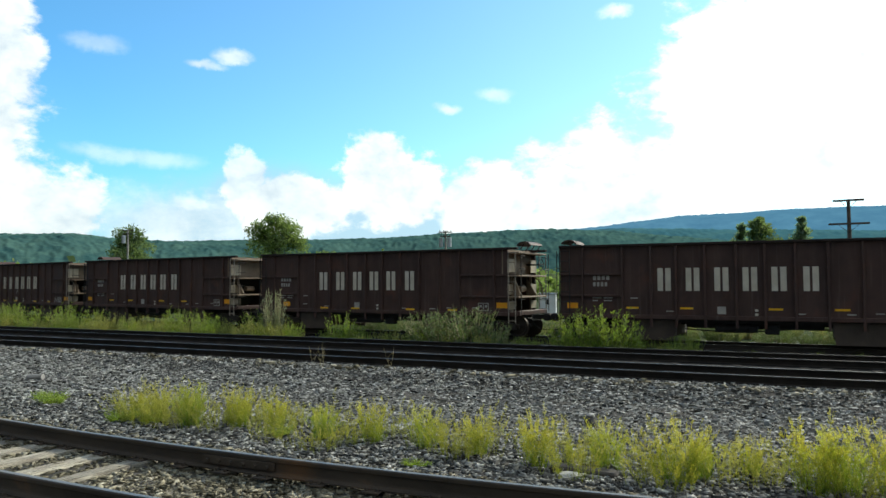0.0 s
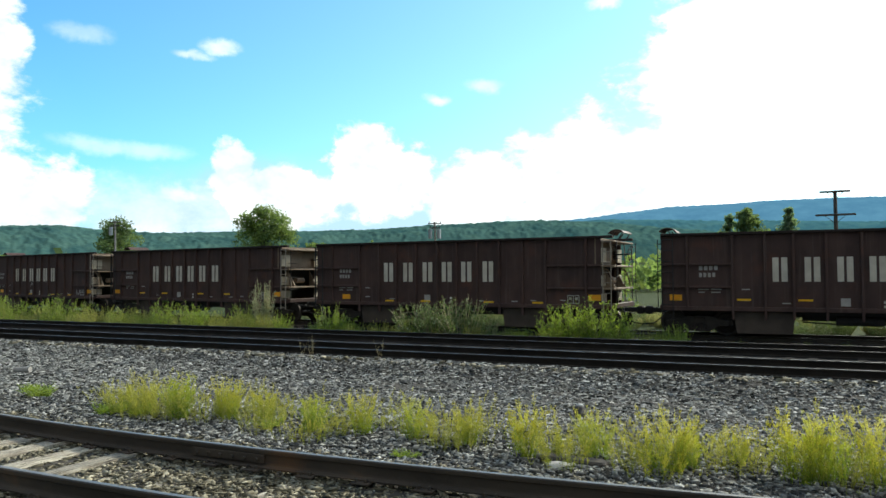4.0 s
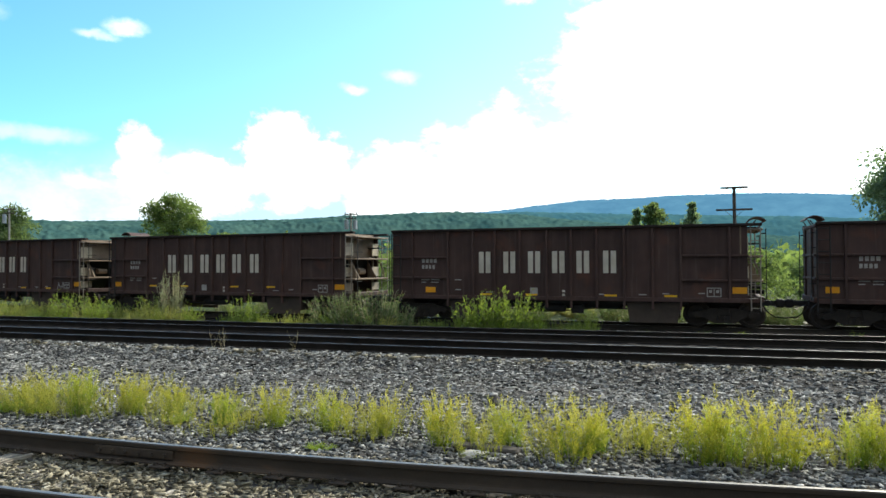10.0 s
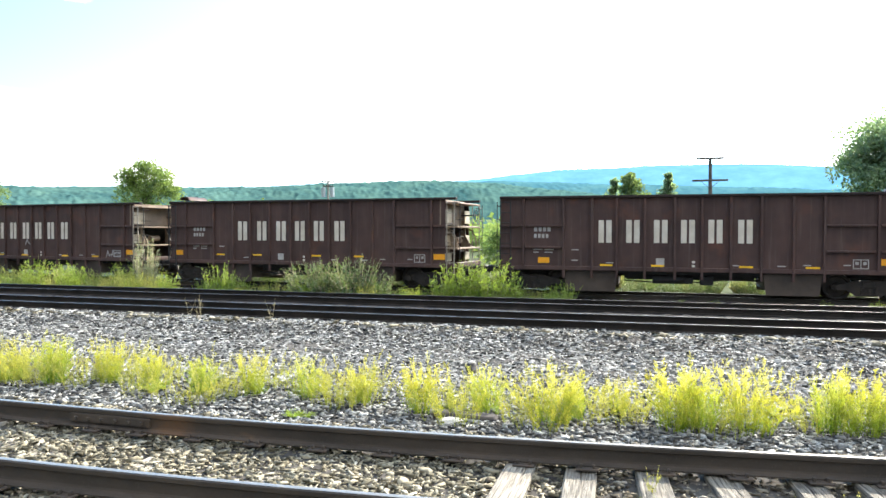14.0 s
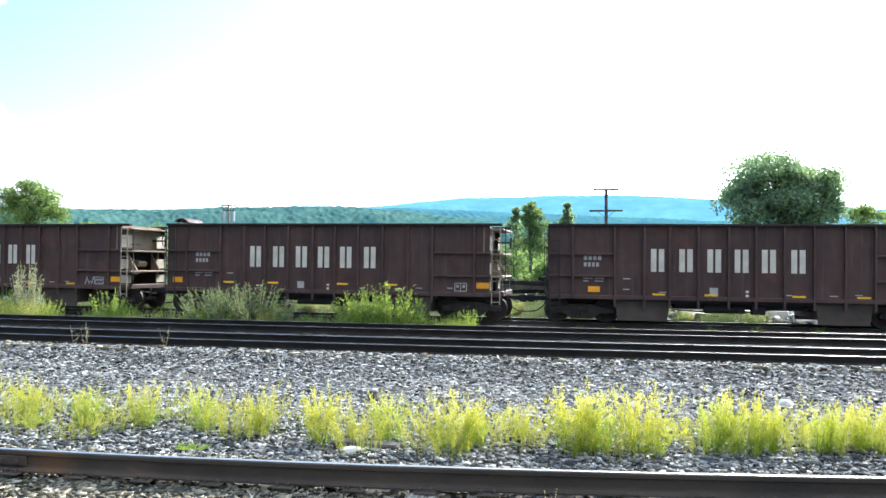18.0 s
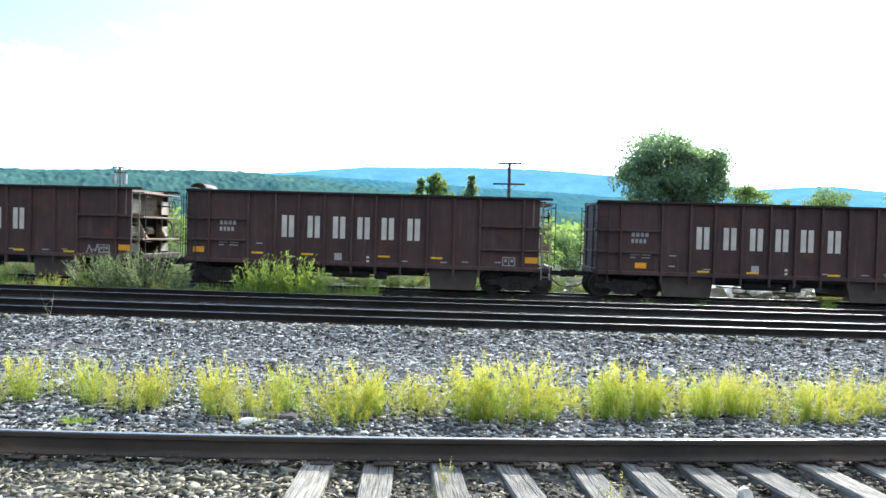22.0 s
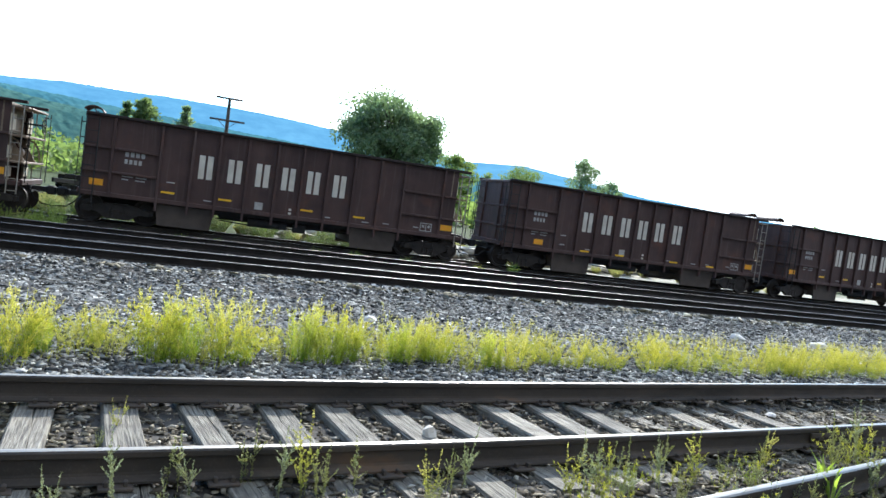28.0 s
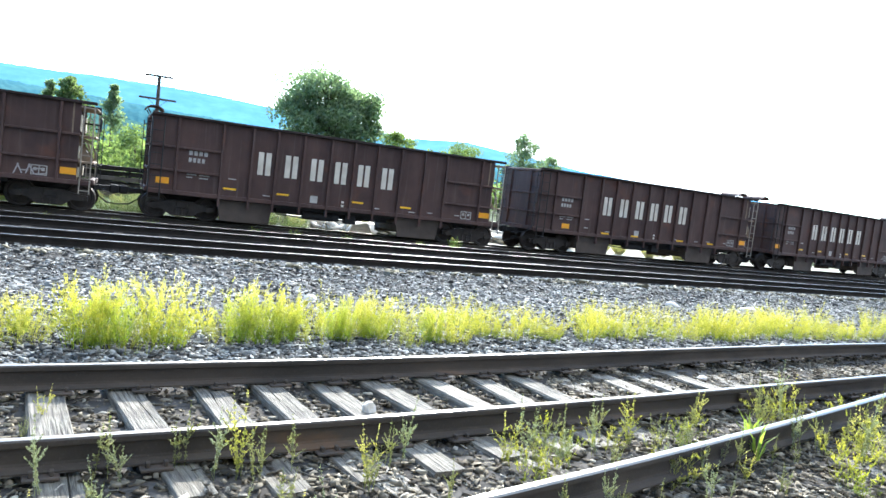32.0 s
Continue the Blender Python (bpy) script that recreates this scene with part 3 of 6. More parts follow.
def ground_z(x, y):
    """Height of the ground: the near bed, a shallow fall to the main line, and the yard behind."""
    e = y - near_rail(x)
    z = -0.235 - 0.02 * smooth(2.0, 4.0, e)
    z -= 0.035 * smooth(0.0, 0.2, e) * (1 - smooth(1.35, 1.6, e)) * smooth(-1.8, -1.1, x)
    z += (-0.58 + 0.255) * smooth(3.2, 9.5, e)
    q = y - main_y(x) + 16.22
    bed = smooth(14.1, 15.75, q) * (1 - smooth(22.0, 23.0, q))
    z += (-0.395 + 0.58) * bed
    z += (-0.80 + 0.58) * smooth(22.2, 24.0, q)
    ty = train_y(x)
    z += 0.06 * smooth(ty - 2.2, ty - 1.4, y) * (1 - smooth(ty + 1.4, ty + 2.2, y))
    z -= 0.10 * smooth(ty + 1.6, ty + 3.5, y)
    z -= 0.10 * smooth(-0.5, -4.0, e)
    return z


def axis(dense, step, far):
    v = list(np.arange(dense[0], dense[1] + 1e-6, step))
    s, lo, hi = step, v[0], v[-1]
    while lo > -far or hi < far:
        s *= 1.35
        lo, hi = lo - s, hi + s
        v = [lo] + v + [hi]
    return v


def build_ground():
    xs, ys = axis((-34, 34), 0.8, 4200), axis((-3, 46), 0.35, 4200)
    verts = []
    for y in ys:
        for x in xs:
            near = abs(x) < 60 and -10 < y < 60
            bumpy = 0.05 * noise.noise((x * 0.5, y * 0.5, 0)) + 0.02 * noise.noise((x * 2, y * 2, 3)) if near else 0.0
            verts.append((x, y, ground_z(x, y) + bumpy * (0.5 if y < 24 else 1.6)))
    w = len(xs)
    faces = [(j * w + i, j * w + i + 1, j * w + w + i + 1, j * w + w + i) for j in range(len(ys) - 1) for i in range(w - 1)]
    me = numpy_mesh("ground", np.array(verts), np.array(faces), "ground", True)
    return tagged(new("ground", me), "dark gravelly ground with pale dry yard and grass beyond the tracks", "ground", kind="structure")


build_ground()

# rail profile, closed, from the foot up; the crown is the running surface
RAIL = [(-0.070, -0.180), (0.070, -0.180), (0.070, -0.168), (0.016, -0.150), (0.009, -0.135), (0.009, -0.055), (0.034, -0.042), (0.036, -0.012), (0.024, -0.002), (0.0, 0.0), (-0.024, -0.002), (-0.036, -0.012), (-0.034, -0.042), (-0.009, -0.055), (-0.009, -0.135), (-0.016, -0.150), (-0.070, -0.168)]
RAIL_MATS = [0, 0, 0, 0, 0, 0, 0, 0, 1, 1, 0, 0, 0, 0, 0, 0, 0]


WORN_MATS = [1 if 7 <= j <= 10 else 0 for j in range(17)]     # bright over the whole crown


def rail(parent, fy, z, x0, x1, step, label="", mats=RAIL_MATS, head="rail_head_steel", flank="rail_rust"):
    n = int((x1 - x0) / step)
    path = [(x0 + (x1 - x0) * i / n, fy(x0 + (x1 - x0) * i / n), z) for i in range(n + 1)]
    return part("rail", MB().sweep(RAIL, path, 0, mats), [flank, head], parent, label)


def tie_mesh(seed, length=2.55, width=0.25, mat="tie_wood"):
    """A weathered sleeper: split ends, checks and worn upper edges."""
    rnd = random.Random(seed)
    mb = MB()
    cuts = 7
    off = rnd.uniform(-0.06, 0.06)
    rows = []
    for i in range(cuts + 1):
        y = -length / 2 + length * i / cuts + (rnd.uniform(-0.12, 0.05) if i == 0 else 0.0)
        w = width / 2 * rnd.uniform(0.93, 1.03)
        top = rnd.uniform(-0.014, 0.004)
        cx = off + rnd.uniform(-0.02, 0.02)
        dp = rnd.uniform(0.004, 0.024)
        ck = rnd.uniform(0.003, 0.009)
        rows.append([(-w, y, -0.17), (-w, y, top - 0.018), (-w + 0.014, y, top), (cx - ck, y, top - 0.003), (cx, y, top - dp), (cx + ck, y, top - 0.006), (w - 0.014, y, top), (w, y, top - 0.018), (w, y, -0.17)])
    n = len(rows[0])
    vs = [p for r in rows for p in r]
    fs = [(i * n + j, i * n + n + j, i * n + n + (j + 1) % n, i * n + (j + 1) % n) for i in range(cuts) for j in range(n)]
    fs += [tuple(range(n)), tuple(range(cuts * n + n - 1, cuts * n - 1, -1))]
    return mb.add(vs, fs).data("tie", mat)


def track_angle(x):
    return math.degrees(math.atan((near_rail(x + 0.1) - near_rail(x - 0.1)) / 0.2))


def build_near_track():
    track = thing("railway_track", None, None, None, "rusty siding rails spiked to weathered grey wooden ties", "railway track", kind="structure")
    rail(track, lambda x: near_rail(x), 0.0, -40, 60, 0.8, "rust-brown rail with a worn bright running surface")
    rail(track, lambda x: near_rail(x, GAUGE), 0.0, -40, 60, 0.8, "rust-brown rail with a worn bright running surface")
    ties = [tie_mesh(s) for s in range(7)]
    bleached = [tie_mesh(20 + s, mat="tie_bleached") for s in range(4)]
    plate = MB().box(-0.09, 0.09, -0.14, 0.14, 0.0, 0.018, 0, 0.004)
    for sx in (-0.05, 0.05):
        for sy in (-0.095, 0.095):
            plate.box(sx - 0.012, sx + 0.012, sy - 0.02, sy + 0.02, 0.018, 0.05, 0, 0.004)
    plate_me = plate.data("tie_plate", "rail_rust")
    rnd = random.Random(5)
    places = [-1.20, -0.70, -0.13, 0.44, 1.01, 1.48, 1.99, 2.49]
    while places[0] > -16.0:
        places.insert(0, places[0] - rnd.uniform(0.50, 0.62))
    while places[-1] < 22.0:
        places.append(places[-1] + rnd.uniform(0.48, 0.58))
    for xf in places:
        # xf: where the tie passes under the far rail
        x = xf + GAUGE * 0.5 * math.sin(radians(track_angle(xf)))
        y = near_rail(x, GAUGE / 2)
        drop = rnd.uniform(0.026, 0.055) if -5.9 < x < -1.5 else (0.0 if x < -5.9 else rnd.uniform(0.0, 0.016)) + (rnd.uniform(0.02, 0.07) if x > 4.6 else 0.0)
        tie = part("tie", rnd.choice(bleached if x < -1.5 else ties), None, track, "", pose(x, y + rnd.uniform(-0.06, 0.06), -RAIL_H - 0.012 - drop, rnd.uniform(-0.4, 0.4), rnd.uniform(-1.5, 1.5), track_angle(x) + rnd.uniform(-3.5, 3.5)))
        for off in (0.0, GAUGE):
            part("tie_plate", plate_me, None, track, "", pose(x, near_rail(x, off), -RAIL_H - 0.017, 0, 0, track_angle(x)))
    # fish plates where two rails meet
    for off, jx, side in ((GAUGE, -5.12, -1), (GAUGE, -5.12, 1), (0.0, -7.2, -1), (0.0, 6.4, -1)):
        bar = MB().box(-0.46, 0.46, -0.014, 0.014, -0.135, -0.052, 0, 0.006)
        for bx in (-0.38, -0.23, -0.08, 0.08, 0.23, 0.38):
            bar.tube([(bx, -0.014 * 1, -0.095), (bx, side * 0.045, -0.095)], 0.018, 6)
        part("joint_bar", bar, "rail_rust", track, "rusty bolted joint bar", pose(jx, near_rail(jx, off) + side * 0.026, 0, 0, 0, track_angle(jx)))


build_near_track()


def build_branch():
    """The diverging rails of the switch in front of the camera."""
    track = thing("railway_track", None, None, None, "bright-topped diverging rails of a switch among weeds", "railway track", kind="structure")
    fy = lambda x: 3.0 + 0.2482 * x + 0.00437 * x * x
    rail(track, fy, 0.0, -14, 10.2, 0.6, "rail with a bright running surface", WORN_MATS)
    rail(track, lambda x: fy(x) - 1.56, 0.0, -14, 14.0, 0.6, "")
    ties = [tie_mesh(40 + s, 3.3) for s in range(4)]
    rnd = random.Random(9)
    x = -7.0
    while x < 9.0:
        part("tie", rnd.choice(ties), None, track, "", pose(x, fy(x) - 0.42, -RAIL_H - rnd.uniform(0.04, 0.10), 0, rnd.uniform(-1, 1), 15.5 + rnd.uniform(-2, 2)))
        x += rnd.uniform(0.48, 0.6)


build_branch()


def build_main_line():
    rnd = random.Random(11)
    for y0 in (MID_D, MID_D + MID_GAP):
        track = thing("railway_track", None, None, None, "main-line track with polished rails on dark ties", "railway track", group="main-line tracks", kind="structure")
        for off in (0.0, GAUGE):
            rail(track, lambda x: main_y(x) + y0 - MID_D + off, MID_Z, -150, 170, 1.0, "rail with a polished running surface", RAIL_MATS, "rail_head_main", "rail_side_shade")
        mb, ends = MB(), MB()
        x = -90.0
        while x < 110:
            d = rnd.uniform(-0.06, 0.06)
            w, h = rnd.uniform(0.105, 0.12), rnd.uniform(-0.012, 0.012)
            z = MID_Z - RAIL_H - 0.002 + h
            y = main_y(x) + y0 - MID_D + d
            mb.box(x - w, x + w, y - 0.56, y + GAUGE + 0.56, z - 0.16, z, 0, 0.012)
            xt, x = x, x + rnd.uniform(0.47, 0.55)
            # weathered end caps, paled further to show sunlight on the near tie ends
            if y0 == MID_D and rnd.random() < 0.8:
                e = rnd.uniform(0.10, 0.24)
                ends.box(xt - w - 0.004, xt + w + 0.004, y - 0.565, y - 0.56 + e, z - 0.12, z + 0.012, 0, 0.012)
        if y0 == MID_D:
            tagged(part("tie_ends", ends, "tie_wood", track, "weathered tie ends, paled as if sunlit"), kind="stuff")
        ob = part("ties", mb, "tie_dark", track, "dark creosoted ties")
        tagged(ob, kind="stuff")
    track = thing("railway_track", None, None, None, "rusty siding track under the ballast cars", "railway track", kind="structure")
    for off in (-GAUGE / 2, GAUGE / 2):
        rail(track, lambda x: train_y(x) + off, TRAIN_Z, -110, 140, 2.5)
    mb = MB()
    x = -80.0
    while x < 90:
        z = TRAIN_Z - RAIL_H - 0.002
        a = math.atan(train_slope(x))
        c, s = math.cos(a), math.sin(a)
        y = train_y(x)
        pts = [(x + u * c - v * s, y + u * s + v * c) for u, v in ((-0.11, -1.28), (0.11, -1.28), (0.11, 1.28), (-0.11, 1.28))]
        mb.add([(p, q, zz) for zz in (z - 0.16, z) for p, q in pts], [(3, 2, 1, 0), (4, 5, 6, 7), (0, 1, 5, 4), (1, 2, 6, 5), (2, 3, 7, 6), (3, 0, 4, 7)])
        x += rnd.uniform(0.5, 0.58)
    tagged(part("ties", mb, "tie_dark", track, "dark creosoted ties"), kind="stuff")


build_main_line()


# ---------------------------------------------------------------- ballast
def stones(name, label, mat, count, sampler, size, seed, lift=0.25, wedge=False):
    """Many loose crushed stones, each a crooked block or wedge that is open underneath."""
    rng = np.random.default_rng(seed)
    base = np.array([(x, y, z) for z in (-1, 1) for x, y in ((-1, -1), (1, -1), (1, 1), (-1, 1))], float)
    tri = np.array([(4, 5, 6), (4, 6, 7), (0, 1, 5), (0, 5, 4), (1, 2, 6), (1, 6, 5), (2, 3, 7), (2, 7, 6), (3, 0, 4), (3, 4, 7)])
    if wedge:
        base = np.array([(-1, -1, -1), (1, -1, -1), (1, 1, -1), (-1, 1, -1), (-0.6, 0, 1), (0.6, 0, 1)], float)
        tri = np.array([(0, 1, 5), (0, 5, 4), (1, 2, 5), (2, 3, 4), (2, 4, 5), (3, 0, 4)])
    corners = len(base)
    xy = sampler(rng, count)
    n = len(xy)
    s = size[0] + (size[1] - size[0]) * rng.random(n) ** 2.2
    v = base[None] * (1 + rng.uniform(-0.7, 0.3, (n, corners, 3)))
    v *= (s[:, None] * np.stack([rng.uniform(0.9, 2.4, n), rng.uniform(0.45, 1.0, n), rng.uniform(0.18, 0.5, n)], 1) / 2)[:, None, :]
    a, b = rng.uniform(0, 2 * np.pi, n), rng.normal(0, 0.6, n)
    ca, sa, cb, sb = np.cos(a), np.sin(a), np.cos(b), np.sin(b)
    y2, z2 = v[..., 1] * cb[:, None] - v[..., 2] * sb[:, None], v[..., 1] * sb[:, None] + v[..., 2] * cb[:, None]
    x3, y3 = v[..., 0] * ca[:, None] - y2 * sa[:, None], v[..., 0] * sa[:, None] + y2 * ca[:, None]
    zz = np.array([ground_z(p[0], p[1]) for p in xy]) + s * (lift + rng.uniform(-0.1, 0.35, n))
    pts = np.stack([x3 + xy[:, :1], y3 + xy[:, 1:], z2 + zz[:, None]], -1).reshape(-1, 3)
    faces = (tri[None] + (np.arange(n) * corners)[:, None, None]).reshape(-1, 3)
    return tagged(new(name, numpy_mesh(name, pts, faces, mat)), label, "gravel", kind="stuff")


def band(e0, e1, xmax):
    """Points scattered over a strip e0..e1 metres beyond the near rail, widening with distance."""
    def pick(rng, n):
        e = e0 + (e1 - e0) * rng.random(n)
        half = np.minimum((e + NEAR_Y) * 1.62 + 1.5, xmax)
        x = -half + rng.random(n) * half * 2.45
        y = np.array([near_rail(q) for q in x]) + e
        keep = (y < np.array([main_y(q) for q in x]) - 0.17) & (y > 1.4)
        return np.stack([x, y], 1)[keep]
    return pick


GREY = "grey crushed-stone ballast between the siding and the main line"
stones("ballast", GREY, "ballast_grey", 60000, band(GAUGE + 0.75, 4.4, 22), (0.018, 0.056), 1)
stones("ballast", GREY, "ballast_grey", 74000, band(4.2, 7.8, 24), (0.024, 0.066), 2, 0.25, True)
stones("ballast", GREY, "ballast_grey", 74000, band(7.5, 12.6, 30), (0.031, 0.080), 3, 0.25, True)


def foot(rng, n):
    """Points over the slope up to the main line."""
    x = rng.uniform(-30, 40, n)
    return np.stack([x, np.array([main_y(q) for q in x]) - 0.2 - 2.2 * rng.random(n)], 1)


stones("ballast", GREY, "ballast_grey", 36000, foot, (0.030, 0.075), 16, 0.3, True)


def side_of(pick, x0, right):
    """Keeps the points of a strip on one side of x0, with a ragged border."""
    def keep(rng, n):
        xy = pick(rng, n)
        edge = xy[:, 0] + rng.normal(0, 0.5, len(xy)) > x0
        return xy[edge if right else ~edge]
    return keep


def shoulder(rng, n):
    x = rng.uniform(-32, 45, n)
    return np.stack([x, np.array([main_y(q) for q in x]) + rng.normal(-0.76, 0.10, n)], 1)


stones("ballast", "pale coarse stones along the shoulder of the main line", "ballast_cream", 1100, shoulder, (0.05, 0.14), 15)
strip = band(-2.6, GAUGE + 0.9, 14)
stones("gravel", "brownish gravel between the ties of the siding", "ballast_brown", 66000, side_of(strip, -0.9, True), (0.017, 0.052), 4)
stones("gravel", "pale cream gravel between the rails of the siding", "ballast_cream", 60000, side_of(band(-0.5, GAUGE + 0.9, 14), -0.9, False), (0.018, 0.054), 14)
stones("gravel", "pale cream gravel beside the siding", "ballast_cream", 26000, side_of(band(-2.6, -0.4, 14), -0.9, False), (0.02, 0.058), 17, 0.25, True)

# ---------------------------------------------------------------- the train
CAR_PITCH, CAR_HALF = 15.20, 6.80
RIBS = (-5.91, -4.43, -3.41, -2.54, -1.57, -0.55, 0.35, 1.28, 2.25, 3.24, 4.18, 5.77)
TOP, SILL, SIDE = 3.60, 0.99, 1.50


def build_car(style=0):
    """One open-top ballast hopper; origin on the track's middle line at rail height."""
    car = thing("hopper_car", None, None, None, "brown open-top ballast hopper car with white block lettering", "hopper car", group="train of ballast hopper cars")
    # tub: two sides, sloped end sheets, a bottom
    for s, nm in ((-1, "side_wall"), (1, "side_wall")):
        w = MB().box(-CAR_HALF + 0.06, 6.34, min(s * SIDE, s * (SIDE - 0.05)) + (0.09 if s < 0 else -0.09), max(s * SIDE, s * (SIDE - 0.05)) + (0.09 if s < 0 else -0.09), SILL, TOP - 0.05)
        side = part(nm, w, "car_paint", car)
        for x in RIBS:
            low = 0.62 if -4.6 < x < 4.4 else SILL - 0.02
            r = MB().box(x - 0.04, x + 0.04, -0.06, 0.06, low, TOP - 0.08, 0, 0.008)
            part("rib", r, "car_paint", side, "", pose(0, s * (SIDE - 0.05), 0))
        c = MB().box(-CAR_HALF, CAR_HALF, -0.09, 0.09, TOP - 0.095, TOP, 0, 0.015)
        part("top_chord", c, "chord_dark", side, "dark worn top edge", pose(0, s * (SIDE - 0.06), 0))
        c = MB().box(-CAR_HALF + 0.02, CAR_HALF - 0.02, -0.055, 0.055, SILL - 0.10, SILL + 0.05, 0, 0.015)
        part("side_sill", c, "car_paint", side, "", pose(0, s * (SIDE - 0.06), 0))
        for x0, x1 in ((-CAR_HALF + 0.05, -5.97), (-5.85, -4.49), (4.24, 5.71), (5.83, 6.36)):
            for z in (2.51, 1.72 if x0 < 0 else 1.65):
                b = MB().box(x0, x1, -0.05, 0.05, z - 0.04, z + 0.04, 0, 0.012)
                part("stiffener", b, "car_paint", side, "", pose(0, s * (SIDE - 0.05), 0))
    # bottom of the tub and the hopper chutes
    hopper = MB()
    hopper.box(-4.5, 4.4, -1.25, 1.25, 0.78, 1.02)
    hopper.add([(-6.2, -1.38, 2.55), (-6.2, 1.38, 2.55), (-4.4, 1.38, 1.0), (-4.4, -1.38, 1.0)], [(0, 1, 2, 3)])
    hopper.add([(6.2, -1.38, 2.55), (6.2, 1.38, 2.55), (4.4, 1.38, 1.0), (4.4, -1.38, 1.0)], [(3, 2, 1, 0)])
    part("hopper_floor", hopper, "dark_iron", car, "dark hopper floor and slope sheets")
    for x0, x1 in ((-4.42, -2.50), (2.32, 4.16)):
        mb = MB()
        for y in (-1.30, 1.30):
            mb.add([(x0, y - 0.03, 0.86), (x1, y - 0.03, 0.86), (x1 - 0.10, y - 0.03, 0.14), (x0 + 0.10, y - 0.03, 0.14), (x0, y + 0.03, 0.86), (x1, y + 0.03, 0.86), (x1 - 0.10, y + 0.03, 0.14), (x0 + 0.10, y + 0.03, 0.14)], [(0, 1, 2, 3)[::-1], (4, 5, 6, 7), (0, 4, 5, 1)[::-1], (1, 5, 6, 2)[::-1], (2, 6, 7, 3)[::-1], (3, 7, 4, 0)[::-1]])
        mb.box(x0 + 0.08, x1 - 0.08, -1.26, 1.26, 0.30, 0.80)
        part("hopper_chute", mb, "skirt_grey", car, "dusty grey discharge chute")
    ub = MB().box(-CAR_HALF - 0.05, CAR_HALF + 0.05, -0.22, 0.22, 0.66, 0.98, 0, 0.02)
    ub.box(-2.3, 2.1, -0.9, 0.9, 0.60, 0.82, 0, 0.03)
    part("centre_sill", ub, "dark_iron", car)
    tank = MB().tube([(-1.3, -0.95, 0.60), (-0.1, -0.95, 0.60)], 0.16, 12)
    part("air_reservoir", tank, "dark_iron", car)
    gear = MB()
    gear.box(0.3, 0.75, -1.15, -0.85, 0.42, 0.74, 0, 0.02)
    gear.box(-0.22, 0.08, -1.12, -0.92, 0.46, 0.70, 0, 0.03)
    gear.tube([(-2.3, -1.05, 0.55), (-1.4, -1.05, 0.50), (0.3, -1.0, 0.52), (1.2, -1.0, 0.62), (2.3, -1.0, 0.60)], 0.025, 6)
    gear.tube([(-2.3, 0.9, 0.50), (2.3, 0.9, 0.50)], 0.03, 6)
    part("brake_rigging", gear, "dark_iron", car)
    # ends
    for s in (-1, 1):
        xo, xi = s * CAR_HALF, s * 6.15
        if s < 0:
            e = MB().box(xo + 0.02, xo + 0.07, -SIDE + 0.1, SIDE - 0.1, SILL, TOP - 0.10)
            end = part("end_wall", e, "car_paint", car, "closed brown end wall")
            for z in (2.51, 1.72):
                part("stiffener", MB().box(xo - 0.03, xo + 0.03, -SIDE + 0.08, SIDE - 0.08, z - 0.04, z + 0.04, 0, 0.012), "car_paint", end)
            for y in (-0.75, 0.75):
                part("end_post", MB().box(xo - 0.04, xo + 0.03, y - 0.05, y + 0.05, SILL, TOP - 0.12, 0, 0.012), "car_paint", end)
            part("top_chord", MB().box(xo - 0.02, xo + 0.10, -SIDE + 0.1, SIDE - 0.1, TOP - 0.18, TOP - 0.06, 0, 0.02), "car_paint", end)
        else:
            # this end faces the sun; its sheets and plates wear the lightened colours
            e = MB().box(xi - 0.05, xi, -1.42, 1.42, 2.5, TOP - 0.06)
            end = part("end_wall", e, "end_sheet", car, "rusty end wall, colour lightened as if sunlit")
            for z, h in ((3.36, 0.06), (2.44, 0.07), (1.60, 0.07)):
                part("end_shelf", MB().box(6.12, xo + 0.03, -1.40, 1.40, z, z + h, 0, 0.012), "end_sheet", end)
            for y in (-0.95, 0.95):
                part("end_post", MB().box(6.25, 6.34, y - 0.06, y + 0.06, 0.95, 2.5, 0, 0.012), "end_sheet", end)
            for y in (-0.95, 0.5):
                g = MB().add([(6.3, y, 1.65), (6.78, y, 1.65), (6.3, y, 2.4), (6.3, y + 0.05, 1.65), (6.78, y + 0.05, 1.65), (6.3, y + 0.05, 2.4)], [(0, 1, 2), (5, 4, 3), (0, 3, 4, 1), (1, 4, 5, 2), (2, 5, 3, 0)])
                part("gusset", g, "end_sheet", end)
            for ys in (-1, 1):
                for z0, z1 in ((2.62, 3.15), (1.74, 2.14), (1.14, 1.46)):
                    part("end_plate", MB().box(6.34, 6.37, min(ys * 1.42, ys * 0.80), max(ys * 1.42, ys * 0.80), z0, z1, 0, 0.006), "end_plate", end, "end plate, colour paled as if sunlit")
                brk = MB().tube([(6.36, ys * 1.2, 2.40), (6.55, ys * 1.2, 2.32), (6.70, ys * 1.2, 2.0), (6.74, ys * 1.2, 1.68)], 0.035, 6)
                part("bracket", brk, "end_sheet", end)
            part("brake_cylinder", MB().tube([(6.42, -0.55, 1.95), (6.42, -0.05, 1.95)], 0.13, 12), "end_sheet", end)
            bw = MB().tube([(6.86 + 0.0 * q, 0.75 + 0.25 * math.cos(q * math.pi / 8), 2.95 + 0.25 * math.sin(q * math.pi / 8)) for q in range(17)], 0.018, 6)
            for q in range(4):
                bw.tube([(6.86, 0.75, 2.95), (6.86, 0.75 + 0.25 * math.cos(q * math.pi / 2), 2.95 + 0.25 * math.sin(q * math.pi / 2))], 0.012, 5)
            bw.tube([(6.2, 0.75, 2.95), (6.87, 0.75, 2.95)], 0.03, 6)
            part("brake_wheel", bw, "dark_iron", end, "iron hand-brake wheel")
